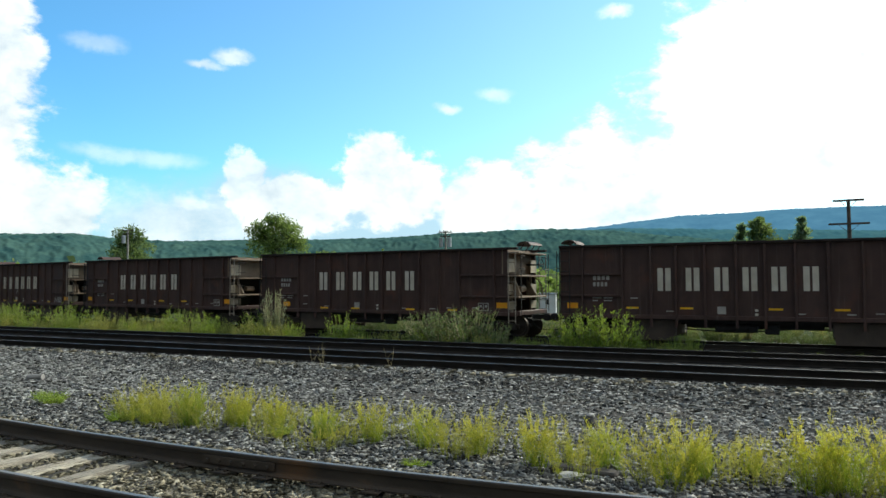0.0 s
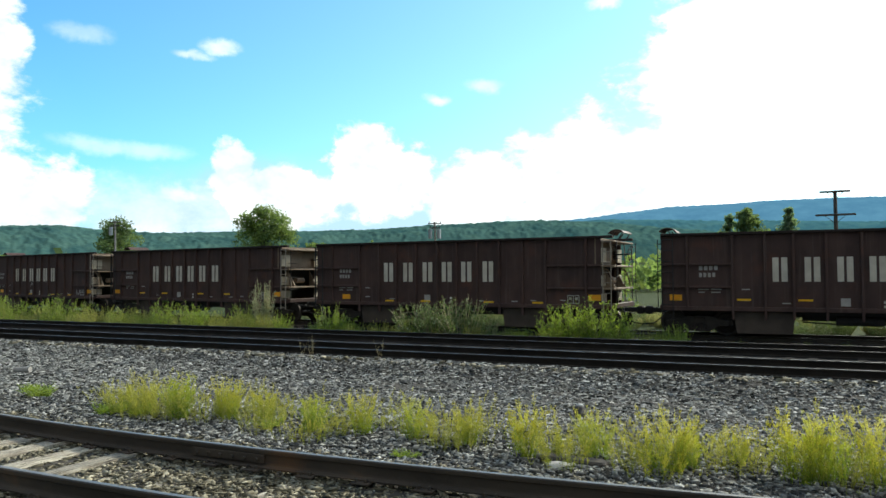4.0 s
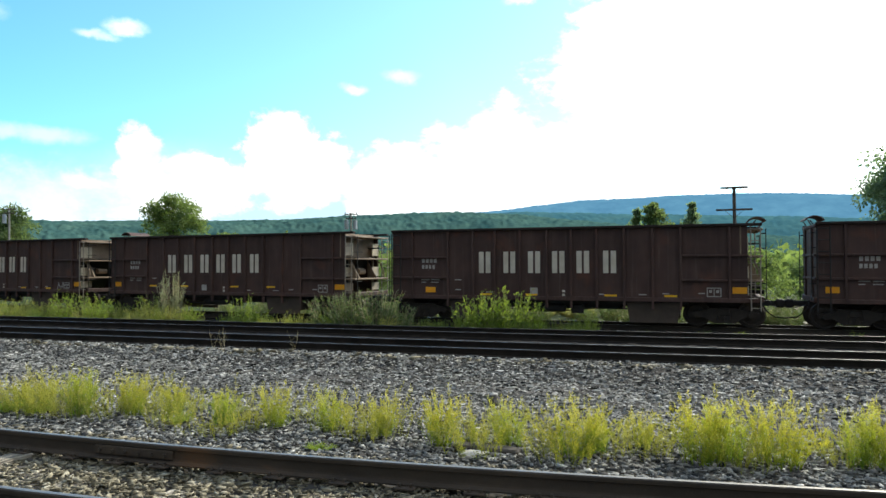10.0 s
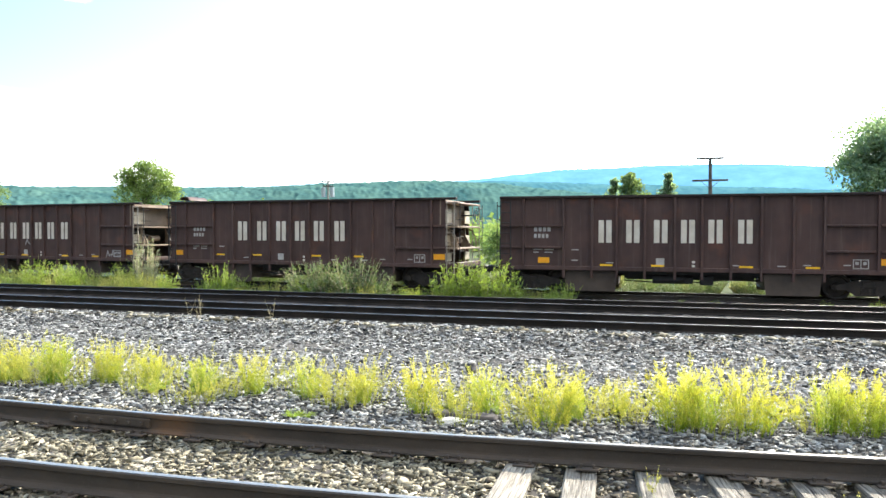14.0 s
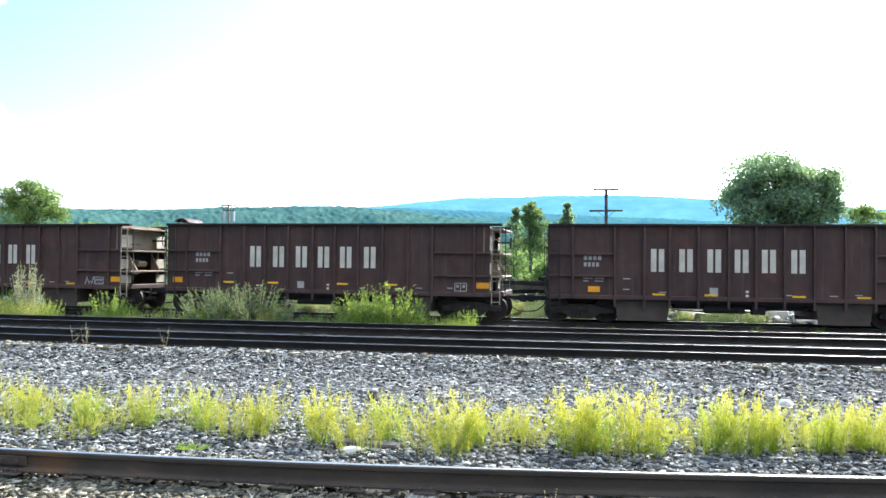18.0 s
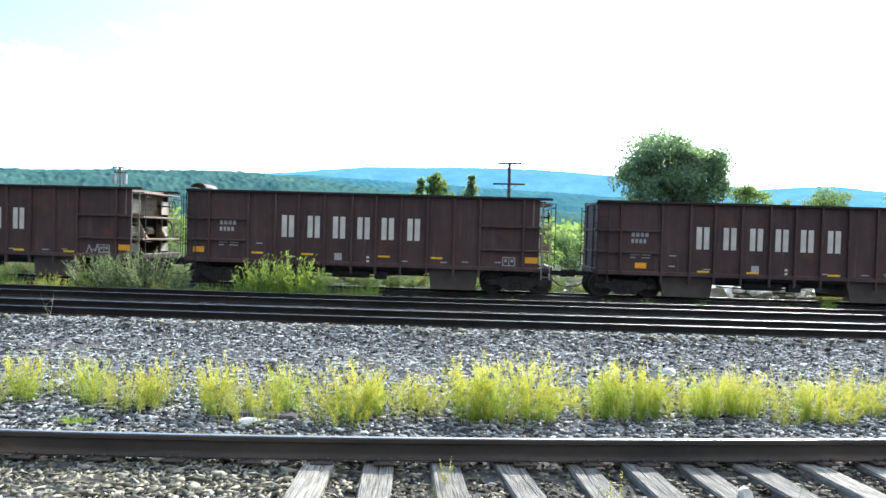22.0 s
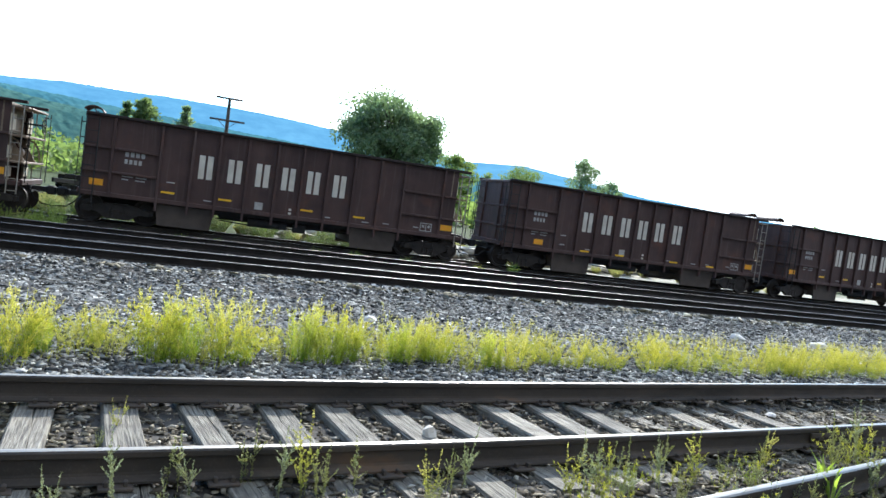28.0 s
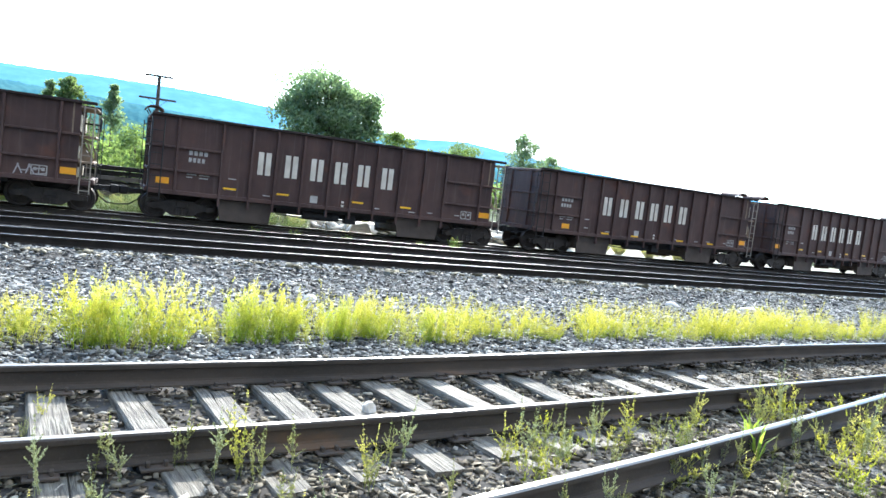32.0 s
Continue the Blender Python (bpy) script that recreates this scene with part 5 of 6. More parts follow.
def build_siding_weeds():
    label = "yellow-green feathery weed clump growing in the ballast"
    pr = [weed_proto("weed_clump", plume_weed(100 + s, 26 + 4 * s, 0.66, 0.27 + 0.03 * s, 22, 8, 0.020), "plume_lime", ("plume_lime", "plume_yellow", "plume_yellow", "plume_lime", "plume_yellow")[s], label, "weed", "weed clumps beside the siding") for s in range(5)]
    sc = Scatter(pr)
    rnd = random.Random(3)
    # the larger clumps, by x along the siding, distance beyond its far rail, and size
    big = [(-7.5, 1.65, 1.15), (-6.9, 1.95, 0.95), (-6.4, 2.15, 0.8), (-5.41, 1.85, 0.8), (-4.77, 1.95, 0.85), (-4.06, 1.95, 0.9), (-3.35, 1.9, 0.9), (-2.56, 1.58, 1.0), (-1.87, 1.8, 0.85), (-1.12, 1.5, 1.05), (-0.92, 1.65, 0.75), (-0.5, 2.0, 0.7), (0.08, 1.45, 1.25), (0.3, 1.6, 1.1), (0.78, 1.48, 1.12), (1.5, 1.58, 1.05), (1.78, 1.55, 1.2), (2.05, 1.7, 0.9), (2.66, 1.7, 0.85), (3.12, 1.72, 0.95), (3.8, 1.5, 0.9), (-8.4, 1.9, 0.7), (-9.1, 2.1, 0.6)]
    i = 0
    for x, e, s in big:
        y = near_rail(x, GAUGE) + e
        sc.put(i, x, y, ground_z(x, y), s, rnd.uniform(0, 6.28))
        i += 1
    # thin growth between them, and the closed row further along
    thin = Scatter([weed_proto("weed_clump", plume_weed(120 + s, 15, 0.62, 0.46, 20, 8, 0.020, 0.8), "plume_straw", ("plume_yellow", "plume_straw", "plume_straw")[s], "thin yellowish weed stems in the ballast", "weed", "weed clumps beside the siding") for s in range(3)])
    for q in range(70):
        x = rnd.uniform(-9.3, 4.4)
        y = near_rail(x, GAUGE) + rnd.gauss(1.85, 0.30)
        thin.put(q, x, y, ground_z(x, y), rnd.uniform(0.55, 1.0), rnd.uniform(0, 6.28))
        i += 1
    sc = Scatter([weed_proto("weed_clump", plume_weed(110 + s, 17, 0.68, 0.42, 17, 7, 0.022, 0.6), "plume_yellow", ("plume_yellow", "plume_straw", "plume_yellow")[s], label, "weed", "weed clumps beside the siding") for s in range(3)])
    for _ in range(185):
        x = 2.4 + 20.0 * rnd.random() ** 0.85
        y = near_rail(x, GAUGE) + 1.50 - 0.035 * (x - 4) + abs(rnd.gauss(0.0, 0.62)) - 0.12
        sc.put(i, x, y, ground_z(x, y), rnd.uniform(0.5, 0.9), rnd.uniform(0, 6.28))
        i += 1
    # low bright green tufts
    pr = [weed_proto("grass_tuft", bushy_weed(150 + s, 46, 0.16, 0.24, 9, 0.10, 0.10, 0.7), "weed_green", "weed_green", "low bright green tuft of grass in gravel", "grass tuft", "low green tufts") for s in range(2)]
    sc = Scatter(pr)
    for i, (x, e, s) in enumerate(((-8.7, 1.5, 1.3), (-8.2, 1.62, 1.1), (-11.0, 1.9, 1.4), (-11.6, 2.1, 1.0), (-3.75, 1.05, 0.55), (-3.6, 1.1, 0.4), (-1.05, 1.5, 0.6), (-6.0, 1.75, 0.8))):
        y = near_rail(x, GAUGE) + e
        sc.put(i, x, y, ground_z(x, y), s, rnd.uniform(0, 6.28))


def stalk_weed(seed, stems, height):
    """A sparse weed: upright stalks with short side shoots and knobbly leaflets."""
    rng = np.random.default_rng(seed)
    p0, p1 = [], []
    for _ in range(stems):
        a, r = rng.uniform(0, 6.28), rng.uniform(0, 0.07)
        b = np.array([r * np.cos(a), r * np.sin(a), -0.03])
        lean = rng.normal(0, 0.12, 2)
        h = height * rng.uniform(0.55, 1.0)
        t = b + np.array([lean[0] * h, lean[1] * h, h])
        p0.append(b)
        p1.append(t)
        for _ in range(int(rng.integers(3, 8))):
            u = rng.uniform(0.25, 0.8)
            q = b + (t - b) * u
            az = rng.uniform(0, 6.28)
            ln = h * rng.uniform(0.18, 0.42) * (1.1 - u)
            p0.append(q)
            p1.append(q + ln * np.array([np.cos(az) * 0.7, np.sin(az) * 0.7, 0.85]))
    p0, p1 = np.array(p0), np.array(p1)
    seg = np.linalg.norm(p1 - p0, axis=1)
    k = np.repeat(np.arange(len(p0)), np.maximum(5, (seg / 0.0056).astype(int)))
    t = rng.uniform(0.18, 1.0, len(k))
    t = np.where(rng.random(len(k)) < 0.6, np.round(t * 13) / 13, t) + rng.normal(0, 0.006, len(k))
    base = p0[k] + (p1 - p0)[k] * t[:, None]
    az = rng.uniform(0, 6.28, len(k))
    d = np.stack([np.cos(az), np.sin(az), rng.uniform(0.1, 1.1, len(k))], 1)
    ln = rng.uniform(0.010, 0.024, len(k)) * (1.25 - 0.5 * t)
    return stem_tris(p0, p1, 0.0034), leaf_tris(rng, base, d, ln, ln * 0.62, True)


def build_front_weeds():
    label = "sparse olive-green weed stalks growing through gravel"
    pr = [weed_proto("stalk_weed", stalk_weed(200 + s, 2 + s // 2, 0.74), "weed_olive", ("weed_olive", "weed_pale", "weed_olive", "weed_pale", "plume_straw", "weed_olive")[s], label, "weed", "weed stalks by the switch") for s in range(6)]
    sc = Scatter(pr)
    rnd = random.Random(8)
    spots = [(0.26, 4.57, 0.95), (0.34, 4.45, 0.7), (0.66, 4.6, 0.85), (0.84, 4.5, 0.9), (0.99, 4.48, 0.95), (1.05, 4.4, 0.8), (1.32, 4.52, 0.85), (2.04, 4.57, 0.95), (1.92, 4.5, 0.7), (2.87, 4.34, 1.0), (2.75, 4.45, 0.85), (3.0, 4.4, 0.9), (3.2, 4.5, 0.95), (3.1, 4.3, 0.7), (3.67, 4.67, 0.85), (3.55, 4.5, 0.8), (3.97, 4.64, 0.9), (4.1, 4.5, 0.7), (4.6, 4.7, 0.9), (4.5, 4.55, 0.7), (6.01, 5.16, 1.05), (6.13, 5.08, 1.05), (6.3, 5.2, 0.9), (5.8, 5.05, 0.85), (5.64, 4.49, 1.0), (5.5, 4.4, 0.9), (5.75, 4.35, 0.8), (5.89, 4.1, 1.0), (6.05, 4.2, 0.9), (6.2, 4.0, 0.9), (3.95, 4.12, 1.0), (3.8, 4.0, 0.8), (-0.9, 4.1, 0.6), (-0.3, 4.1, 0.7)]
    for i, (x, y, s) in enumerate(spots):
        sc.put(i, x, y, ground_z(x, y), s * 0.8, rnd.uniform(0, 6.28))
    i = len(spots)
    for _ in range(48):
        x = rnd.uniform(2.3, 8.5) if rnd.random() < 0.75 else rnd.uniform(-0.6, 2.3)
        y = rnd.uniform(3.6, near_rail(x) - 0.25) if rnd.random() < 0.55 else rnd.uniform(1.9, 3.4) + 0.22 * x
        sc.put(i, x, y, ground_z(x, y), rnd.uniform(0.3, 0.65), rnd.uniform(0, 6.28))
        i += 1
    # leafy yellowish growth between the two lines of rail
    leafy = Scatter([weed_proto("leafy_weed", plume_weed(220 + s, 7 + 2 * s, 0.42, 0.28, 13, 8, 0.022, 0.5), "weed_olive", ("plume_straw", "plume_yellow")[s], "low leafy weed between the rails of the switch", "weed", "leafy weeds by the switch") for s in range(2)])
    for j, (x, y, s) in enumerate(((2.85, 4.3, 0.85), (3.22, 4.52, 0.8), (3.7, 4.62, 0.7), (4.55, 4.65, 0.75), (5.9, 5.05, 0.8), (6.15, 5.1, 0.9), (5.8, 4.3, 0.8), (6.1, 4.1, 0.9), (3.9, 4.05, 0.8), (6.7, 4.5, 0.9), (7.2, 5.2, 0.8), (2.8, 4.15, 0.7), (3.75, 4.02, 0.8), (5.28, 3.66, 1.0), (6.16, 4.05, 1.1), (5.43, 3.9, 0.9))):
        leafy.put(j, x, y, ground_z(x, y), s, rnd.uniform(0, 6.28))
    for x, y, s in ((-0.12, 5.62, 0.42), (-0.2, 5.3, 0.3)):
        sc.put(i, x, y, ground_z(x, y), s, rnd.uniform(0, 6.28))
        i += 1
    # a few broad bright blades beside the diverging rail
    mb = MB()
    for j in range(9):
        a, ln = j * 0.9, 0.20 + 0.04 * (j % 4)
        dx, dy = math.cos(a) * 0.10, math.sin(a) * 0.10
        mb.add([(0.008 * math.sin(a), -0.008 * math.cos(a), -0.02), (-0.008 * math.sin(a), 0.008 * math.cos(a), -0.02), (dx * 0.6 - 0.012 * math.sin(a), dy * 0.6 + 0.012 * math.cos(a), ln * 0.7), (dx * 0.6 + 0.012 * math.sin(a), dy * 0.6 - 0.012 * math.cos(a), ln * 0.7), (dx * 1.5, dy * 1.5, ln)], [(0, 1, 2, 3), (3, 2, 4)])
    for x, y in ((5.11, 4.53), (5.05, 4.4), (4.9, 4.25)):
        thing("grass_tuft", mb, "weed_green", pose(x, y, ground_z(x, y), 0, 0, x * 90), "bright green broad-bladed grass beside a rail", "grass tuft")


def build_far_weeds():
    lab = "tall green weeds standing between the main line and the train"
    g = "tall weeds along the main line"
    green = Scatter([weed_proto("tall_weed", bushy_weed(300 + s, 40, 1.2, 0.62, 30, 0.11, 0.24, 1.0), "weed_olive", "weed_green", lab, "weed", g) for s in range(3)])
    olive = Scatter([weed_proto("tall_weed", bushy_weed(320 + s, 40, 1.05, 0.6, 30, 0.09, 0.2, 1.1), "weed_olive", "weed_yellow", "yellowish weeds standing between the main line and the train", "weed", g) for s in range(2)])
    dark = Scatter([weed_proto("tall_weed", bushy_weed(340, 56, 1.25, 0.8, 30, 0.12, 0.26, 0.7), "weed_dry", "weed_dark", "dark bushy weed with greyish tops beside the track", "weed", g)])
    pale = Scatter([weed_proto("pale_bush", bushy_weed(360, 60, 1.75, 0.75, 42, 0.11, 0.36, 0.6), "weed_dry", "weed_pale", "silvery grey-green bush beside the track", "bush")])
    rnd = random.Random(21)
    w = lambda x, y: ground_z(x, y)
    pale.put(0, -19.1, 23.6, w(-19.1, 23.6), 1.3, 0.3).scale = (0.8, 0.8, 1.4)
    for j, (x, y, s) in enumerate(((-11.10, 22.97, 1.46), (-10.24, 23.06, 1.41), (-11.87, 22.97, 1.26), (-9.47, 23.26, 1.07))):
        dark.put(j, x, y, w(x, y), s, rnd.uniform(0, 6.28))
    i = 0
    for x, y, s in ((-6.60, 22.97, 1.46), (-6.12, 23.06, 1.31), (-5.36, 22.87, 1.50), (-4.88, 23.16, 1.26), (-7.08, 23.16, 0.97), (-15.50, 23.06, 1.21), (-15.12, 23.26, 0.97), (-7.94, 23.45, 0.58), (-4.21, 23.45, 0.58)):
        green.put(i, x, y, w(x, y), s, rnd.uniform(0, 6.28))
        i += 1
    k = 0
    for x, y, s in ((-14.07, 23.26, 0.78), (-13.59, 23.35, 0.82), (-13.02, 23.26, 0.73), (-12.54, 23.45, 0.68), (-17.99, 22.78, 0.78), (-17.42, 22.97, 0.68), (-20.10, 22.87, 0.87)):
        olive.put(k, x, y, w(x, y), s, rnd.uniform(0, 6.28))
        k += 1
    for _ in range(125):
        x = -18.0 - 40 * rnd.random()
        y = rnd.uniform(21.9, 24.3) + 0.0013 * x * x
        s = rnd.uniform(0.8, 1.4)
        if rnd.random() < 0.42:
            green.put(i, x, y, w(x, y), s, rnd.uniform(0, 6.28))
            i += 1
        else:
            olive.put(k, x, y, w(x, y), s * 0.9, rnd.uniform(0, 6.28))
            k += 1
    for _ in range(85):
        x = rnd.uniform(-19, 3) if rnd.random() < 0.85 else rnd.uniform(3, 12)
        y = rnd.uniform(22.5, 25.0)
        fall = 1.0 if x < -3 else 0.6
        if rnd.random() < 0.6:
            green.put(i, x, y, w(x, y), rnd.uniform(0.4, 0.85) * fall, rnd.uniform(0, 6.28))
            i += 1
        else:
            olive.put(k, x, y, w(x, y), rnd.uniform(0.4, 0.75) * fall, rnd.uniform(0, 6.28))
            k += 1
    # dark weeds beyond the train, added to stand for shade below the cars
    for _ in range(150):
        x, y = rnd.uniform(-24, 8), rnd.uniform(31.0, 38.0)
        y += max(0.0, 0.0023 * x * x if x < 0 else 0.0)
        dark.put(i, x, y, w(x, y), rnd.uniform(0.5, 1.0), rnd.uniform(0, 6.28))
        i += 1
    # dry grass beyond the train, seen beneath the cars
    dry = Scatter([weed_proto("dry_grass", bushy_weed(380 + s, 60, 0.55, 0.5, 22, 0.2, 0.08, 1.6), "weed_dry", "grass_straw", "dry pale grass tuft in the yard", "grass tuft", "dry grass in the yard") for s in range(2)])
    for j in range(130):
        x, y = (rnd.uniform(2, 34), rnd.uniform(33.5, 42)) if j % 4 else (rnd.uniform(-14, 2), rnd.uniform(34.0, 40))
        dry.put(j, x, y, w(x, y), rnd.uniform(0.7, 1.3), rnd.uniform(0, 6.28))
    thin = [weed_proto("dry_stalk", stalk_weed(390, 2, 1.1), "weed_dry", "weed_dry", "thin dry weed stalk in the ballast edge", "weed")]
    sc = Scatter(thin)
    for j, (x, y) in enumerate(((-11.2, 15.45), (-11.0, 15.6), (-9.0, 15.5), (-10.9, 15.3))):
        sc.put(j, x, y, w(x, y), 0.6, j * 1.3)


build_siding_weeds()
build_front_weeds()
build_far_weeds()


# ---------------------------------------------------------------- trees
def tree(name, x, y, height, radius, seed, leaves, leaf, mat, label, trunk=0.3, crown_from=0.28, lobes=14, squash=0.8, category="tree", group="", puff=(0.20, 0.36), crowns=()):
    """A tapered trunk with forked limbs, and a crown of leaf clumps at their ends with gaps between them."""
    rng = np.random.default_rng(seed)
    gz = ground_z(x, y) - 0.05
    ob = tagged(new(name), label, category, group)
    ob.matrix_basis = pose(x, y, gz)
    mb = MB()
    lean = rng.normal(0, 0.03, 2) * height
    top = Vector((lean[0], lean[1], height * 0.78))
    mb.tube([(0, 0, 0), (lean[0] * 0.3, lean[1] * 0.3, height * 0.25), (lean[0] * 0.7, lean[1] * 0.7, height * 0.52), tuple(top)], trunk, 8, 0, trunk * 0.2)
    centres, sizes = [], []
    for i in range(lobes):
        a = i * 2.4 + rng.uniform(-0.4, 0.4)
        zf = crown_from + (1 - crown_from) * ((i + 0.5) / lobes) ** 0.85
        prof = math.sin(math.pi * min(1.0, max(0.06, (zf - crown_from) / (1 - crown_from) * 0.86 + 0.14))) ** 0.6
        rr = radius * prof * rng.uniform(0.08, 0.95) ** 0.8
        c = Vector((math.cos(a) * rr, math.sin(a) * rr, height * zf * 0.93))
        size = radius * rng.uniform(*puff)
        if crowns:
            # a clump inside one of the named masses of the crown
            mx, mz, mr = crowns[i % len(crowns)]
            o = Vector(rng.normal(size=3)).normalized() * (mr * rng.uniform(0.45, 0.85))
            c = Vector((mx + o.x, rng.uniform(-0.4, 0.4) * radius + o.y, mz + o.z * 0.85))
            size = mr * rng.uniform(0.5, 0.95)
            zf = c.z / height
        centres.append(c)
        sizes.append(size)
        s = Vector((lean[0] * zf * 0.5, lean[1] * zf * 0.5, height * max(0.15, zf * 0.62)))
        mid = s.lerp(c, 0.55) + Vector((0, 0, 0.06 * height))
        mb.tube([tuple(s), tuple(mid), tuple(c)], trunk * (0.16 if crowns else 0.34), 5, 0, trunk * 0.05)
    part("trunk", mb, "bark", ob, "brown trunk and limbs")
    n = leaves
    k = rng.integers(0, lobes, n)
    sub = rng.integers(0, 7, n)
    twig = rng.normal(size=(lobes, 7, 3))
    twig /= np.linalg.norm(twig, axis=2, keepdims=True)
    C, S = np.array([tuple(c) for c in centres]), np.array(sizes)
    d = rng.normal(size=(n, 3))
    d /= np.linalg.norm(d, axis=1, keepdims=True)
    base = C[k] + (twig[k, sub] * 0.78 + d * (0.62 * rng.random(n) ** 0.5)[:, None]) * (S[k])[:, None] * np.array([1.12, 1.12, squash])
    ln = leaf * rng.uniform(0.6, 1.35, n)
    v, f = leaf_tris(rng, base, d + np.array([0, 0, -0.25]), ln, ln * 0.7)
    part("crown", numpy_mesh("crown", v, f, mat), None, ob, "leafy crown")
    return ob


def at(az, y):
    return -math.tan(radians(az)) * y


big = "broad leafy green tree beyond the tracks"
tree("tree", at(-15.2, 72), 72, 13.6, 5.6, 1, 36000, 0.27, "leaf_grey_veil", "large broad green tree beyond the tracks", 0.42, 0.14, 150, crowns=((-2.6, 10.9, 1.7), (-0.4, 11.6, 1.9), (2.4, 10.7, 1.7), (4.0, 10.0, 1.2), (-3.7, 8.8, 1.6), (-1.2, 8.8, 1.9), (1.4, 8.6, 1.9), (3.6, 8.0, 1.5), (-2.6, 6.5, 1.8), (0.4, 6.3, 2.0), (2.8, 5.8, 1.7), (-0.6, 4.4, 1.9)))
tree("tree", at(-20.3, 76), 76, 8.7, 2.8, 2, 9000, 0.22, "leaf_light", big, 0.16, 0.25, 16, puff=(0.24, 0.4))
tree("tree", at(38.9, 92), 92, 13.7, 5.0, 3, 15000, 0.28, "leaf_light", "round light green tree standing alone", 0.32, 0.18, 60, crowns=((-1.6, 11.3, 1.7), (0.6, 11.9, 1.7), (2.3, 10.9, 1.6), (-3.0, 9.6, 1.7), (-0.6, 9.6, 2.2), (2.2, 9.0, 2.0), (3.6, 9.6, 1.2), (-1.5, 7.2, 2.4), (1.8, 6.8, 2.3)))
tree("tree", at(49.0, 66), 66, 9.9, 3.1, 4, 14000, 0.23, "leaf_dark", "dark green tree behind a utility pole", 0.28, 0.15, 26, puff=(0.28, 0.44))
tree("tree", at(2.6, 62), 62, 8.4, 2.1, 5, 9000, 0.18, "leaf_dark", "small green tree beyond the train", 0.16, 0.15, 44, crowns=((0.0, 7.5, 0.22), (-0.1, 7.1, 0.4), (0.3, 6.6, 0.5), (-0.3, 6.3, 0.6), (0.55, 5.6, 0.8), (0.1, 5.0, 1.0), (-0.5, 4.2, 1.1), (0.7, 3.8, 1.2)))
tree("tree", at(3.9, 64), 64, 7.4, 0.8, 6, 2200, 0.19, "leaf_grey_veil", "slender young tree beyond the train", 0.1, 0.2, 18, crowns=((0.0, 7.0, 0.25), (0.05, 6.5, 0.35), (-0.1, 5.8, 0.4), (0.1, 5.0, 0.5), (0.0, 4.0, 0.6)))
tree("tree", at(-0.1, 63), 63, 7.6, 0.9, 7, 3200, 0.19, "leaf_grey_veil", "slender young tree beyond the train", 0.09, 0.2, 22, crowns=((0.0, 7.45, 0.15), (0.0, 7.1, 0.24), (0.06, 6.6, 0.36), (-0.08, 6.1, 0.48), (0.1, 5.5, 0.6), (0.0, 4.6, 0.75)))
tree("tree", at(-30.2, 70), 70, 10.2, 2.5, 8, 7500, 0.2, "leaf_grey_veil", "airy green tree beyond the train", 0.15, 0.25, 22, puff=(0.22, 0.36))
tree("tree", at(-32.4, 72), 72, 8.3, 2.0, 9, 5000, 0.2, "leaf_grey_veil", "airy green tree beyond the train", 0.13, 0.25, 18, puff=(0.22, 0.36))
tree("tree", at(-25.6, 84), 84, 8.9, 3.4, 10, 9000, 0.23, "leaf_light", big, 0.15, 0.2, 20, puff=(0.22, 0.38))
tree("tree", at(-22.9, 84), 84, 8.0, 1.1, 11, 1600, 0.22, "leaf_light", big, 0.1, 0.2, 9)
tree("tree", at(35.0, 96), 96, 8.0, 2.6, 12, 5200, 0.27, "leaf_light", big, 0.16, 0.2, 14, puff=(0.26, 0.4))
tree("tree", at(31.0, 110), 110, 8.2, 2.8, 13, 5200, 0.3, "leaf_light", big, 0.16, 0.2, 14, puff=(0.26, 0.4))
bare = tagged(new("bare_tree"), "leafless grey tree far beyond the train", "tree")
bare.matrix_basis = pose(at(-9.6, 88), 88, -0.9)
mb = MB().tube([(0, 0, 0), (0.1, 0, 3.0), (0.0, 0, 6.8)], 0.13, 6, 0, 0.02)
rb = random.Random(4)
for q in range(26):
    z = 2.2 + q * 0.17
    a, l = q * 2.4, 1.5 * (1.2 - q / 26)
    mb.tube([(0.05, 0, z), (math.cos(a) * l * 0.6, math.sin(a) * l * 0.6, z + 0.5 * l), (math.cos(a + 0.3) * l, math.sin(a + 0.3) * l, z + 1.1 * l)], 0.03, 4, 0, 0.008)
part("trunk", mb, "bark", bare, "thin bare branches")


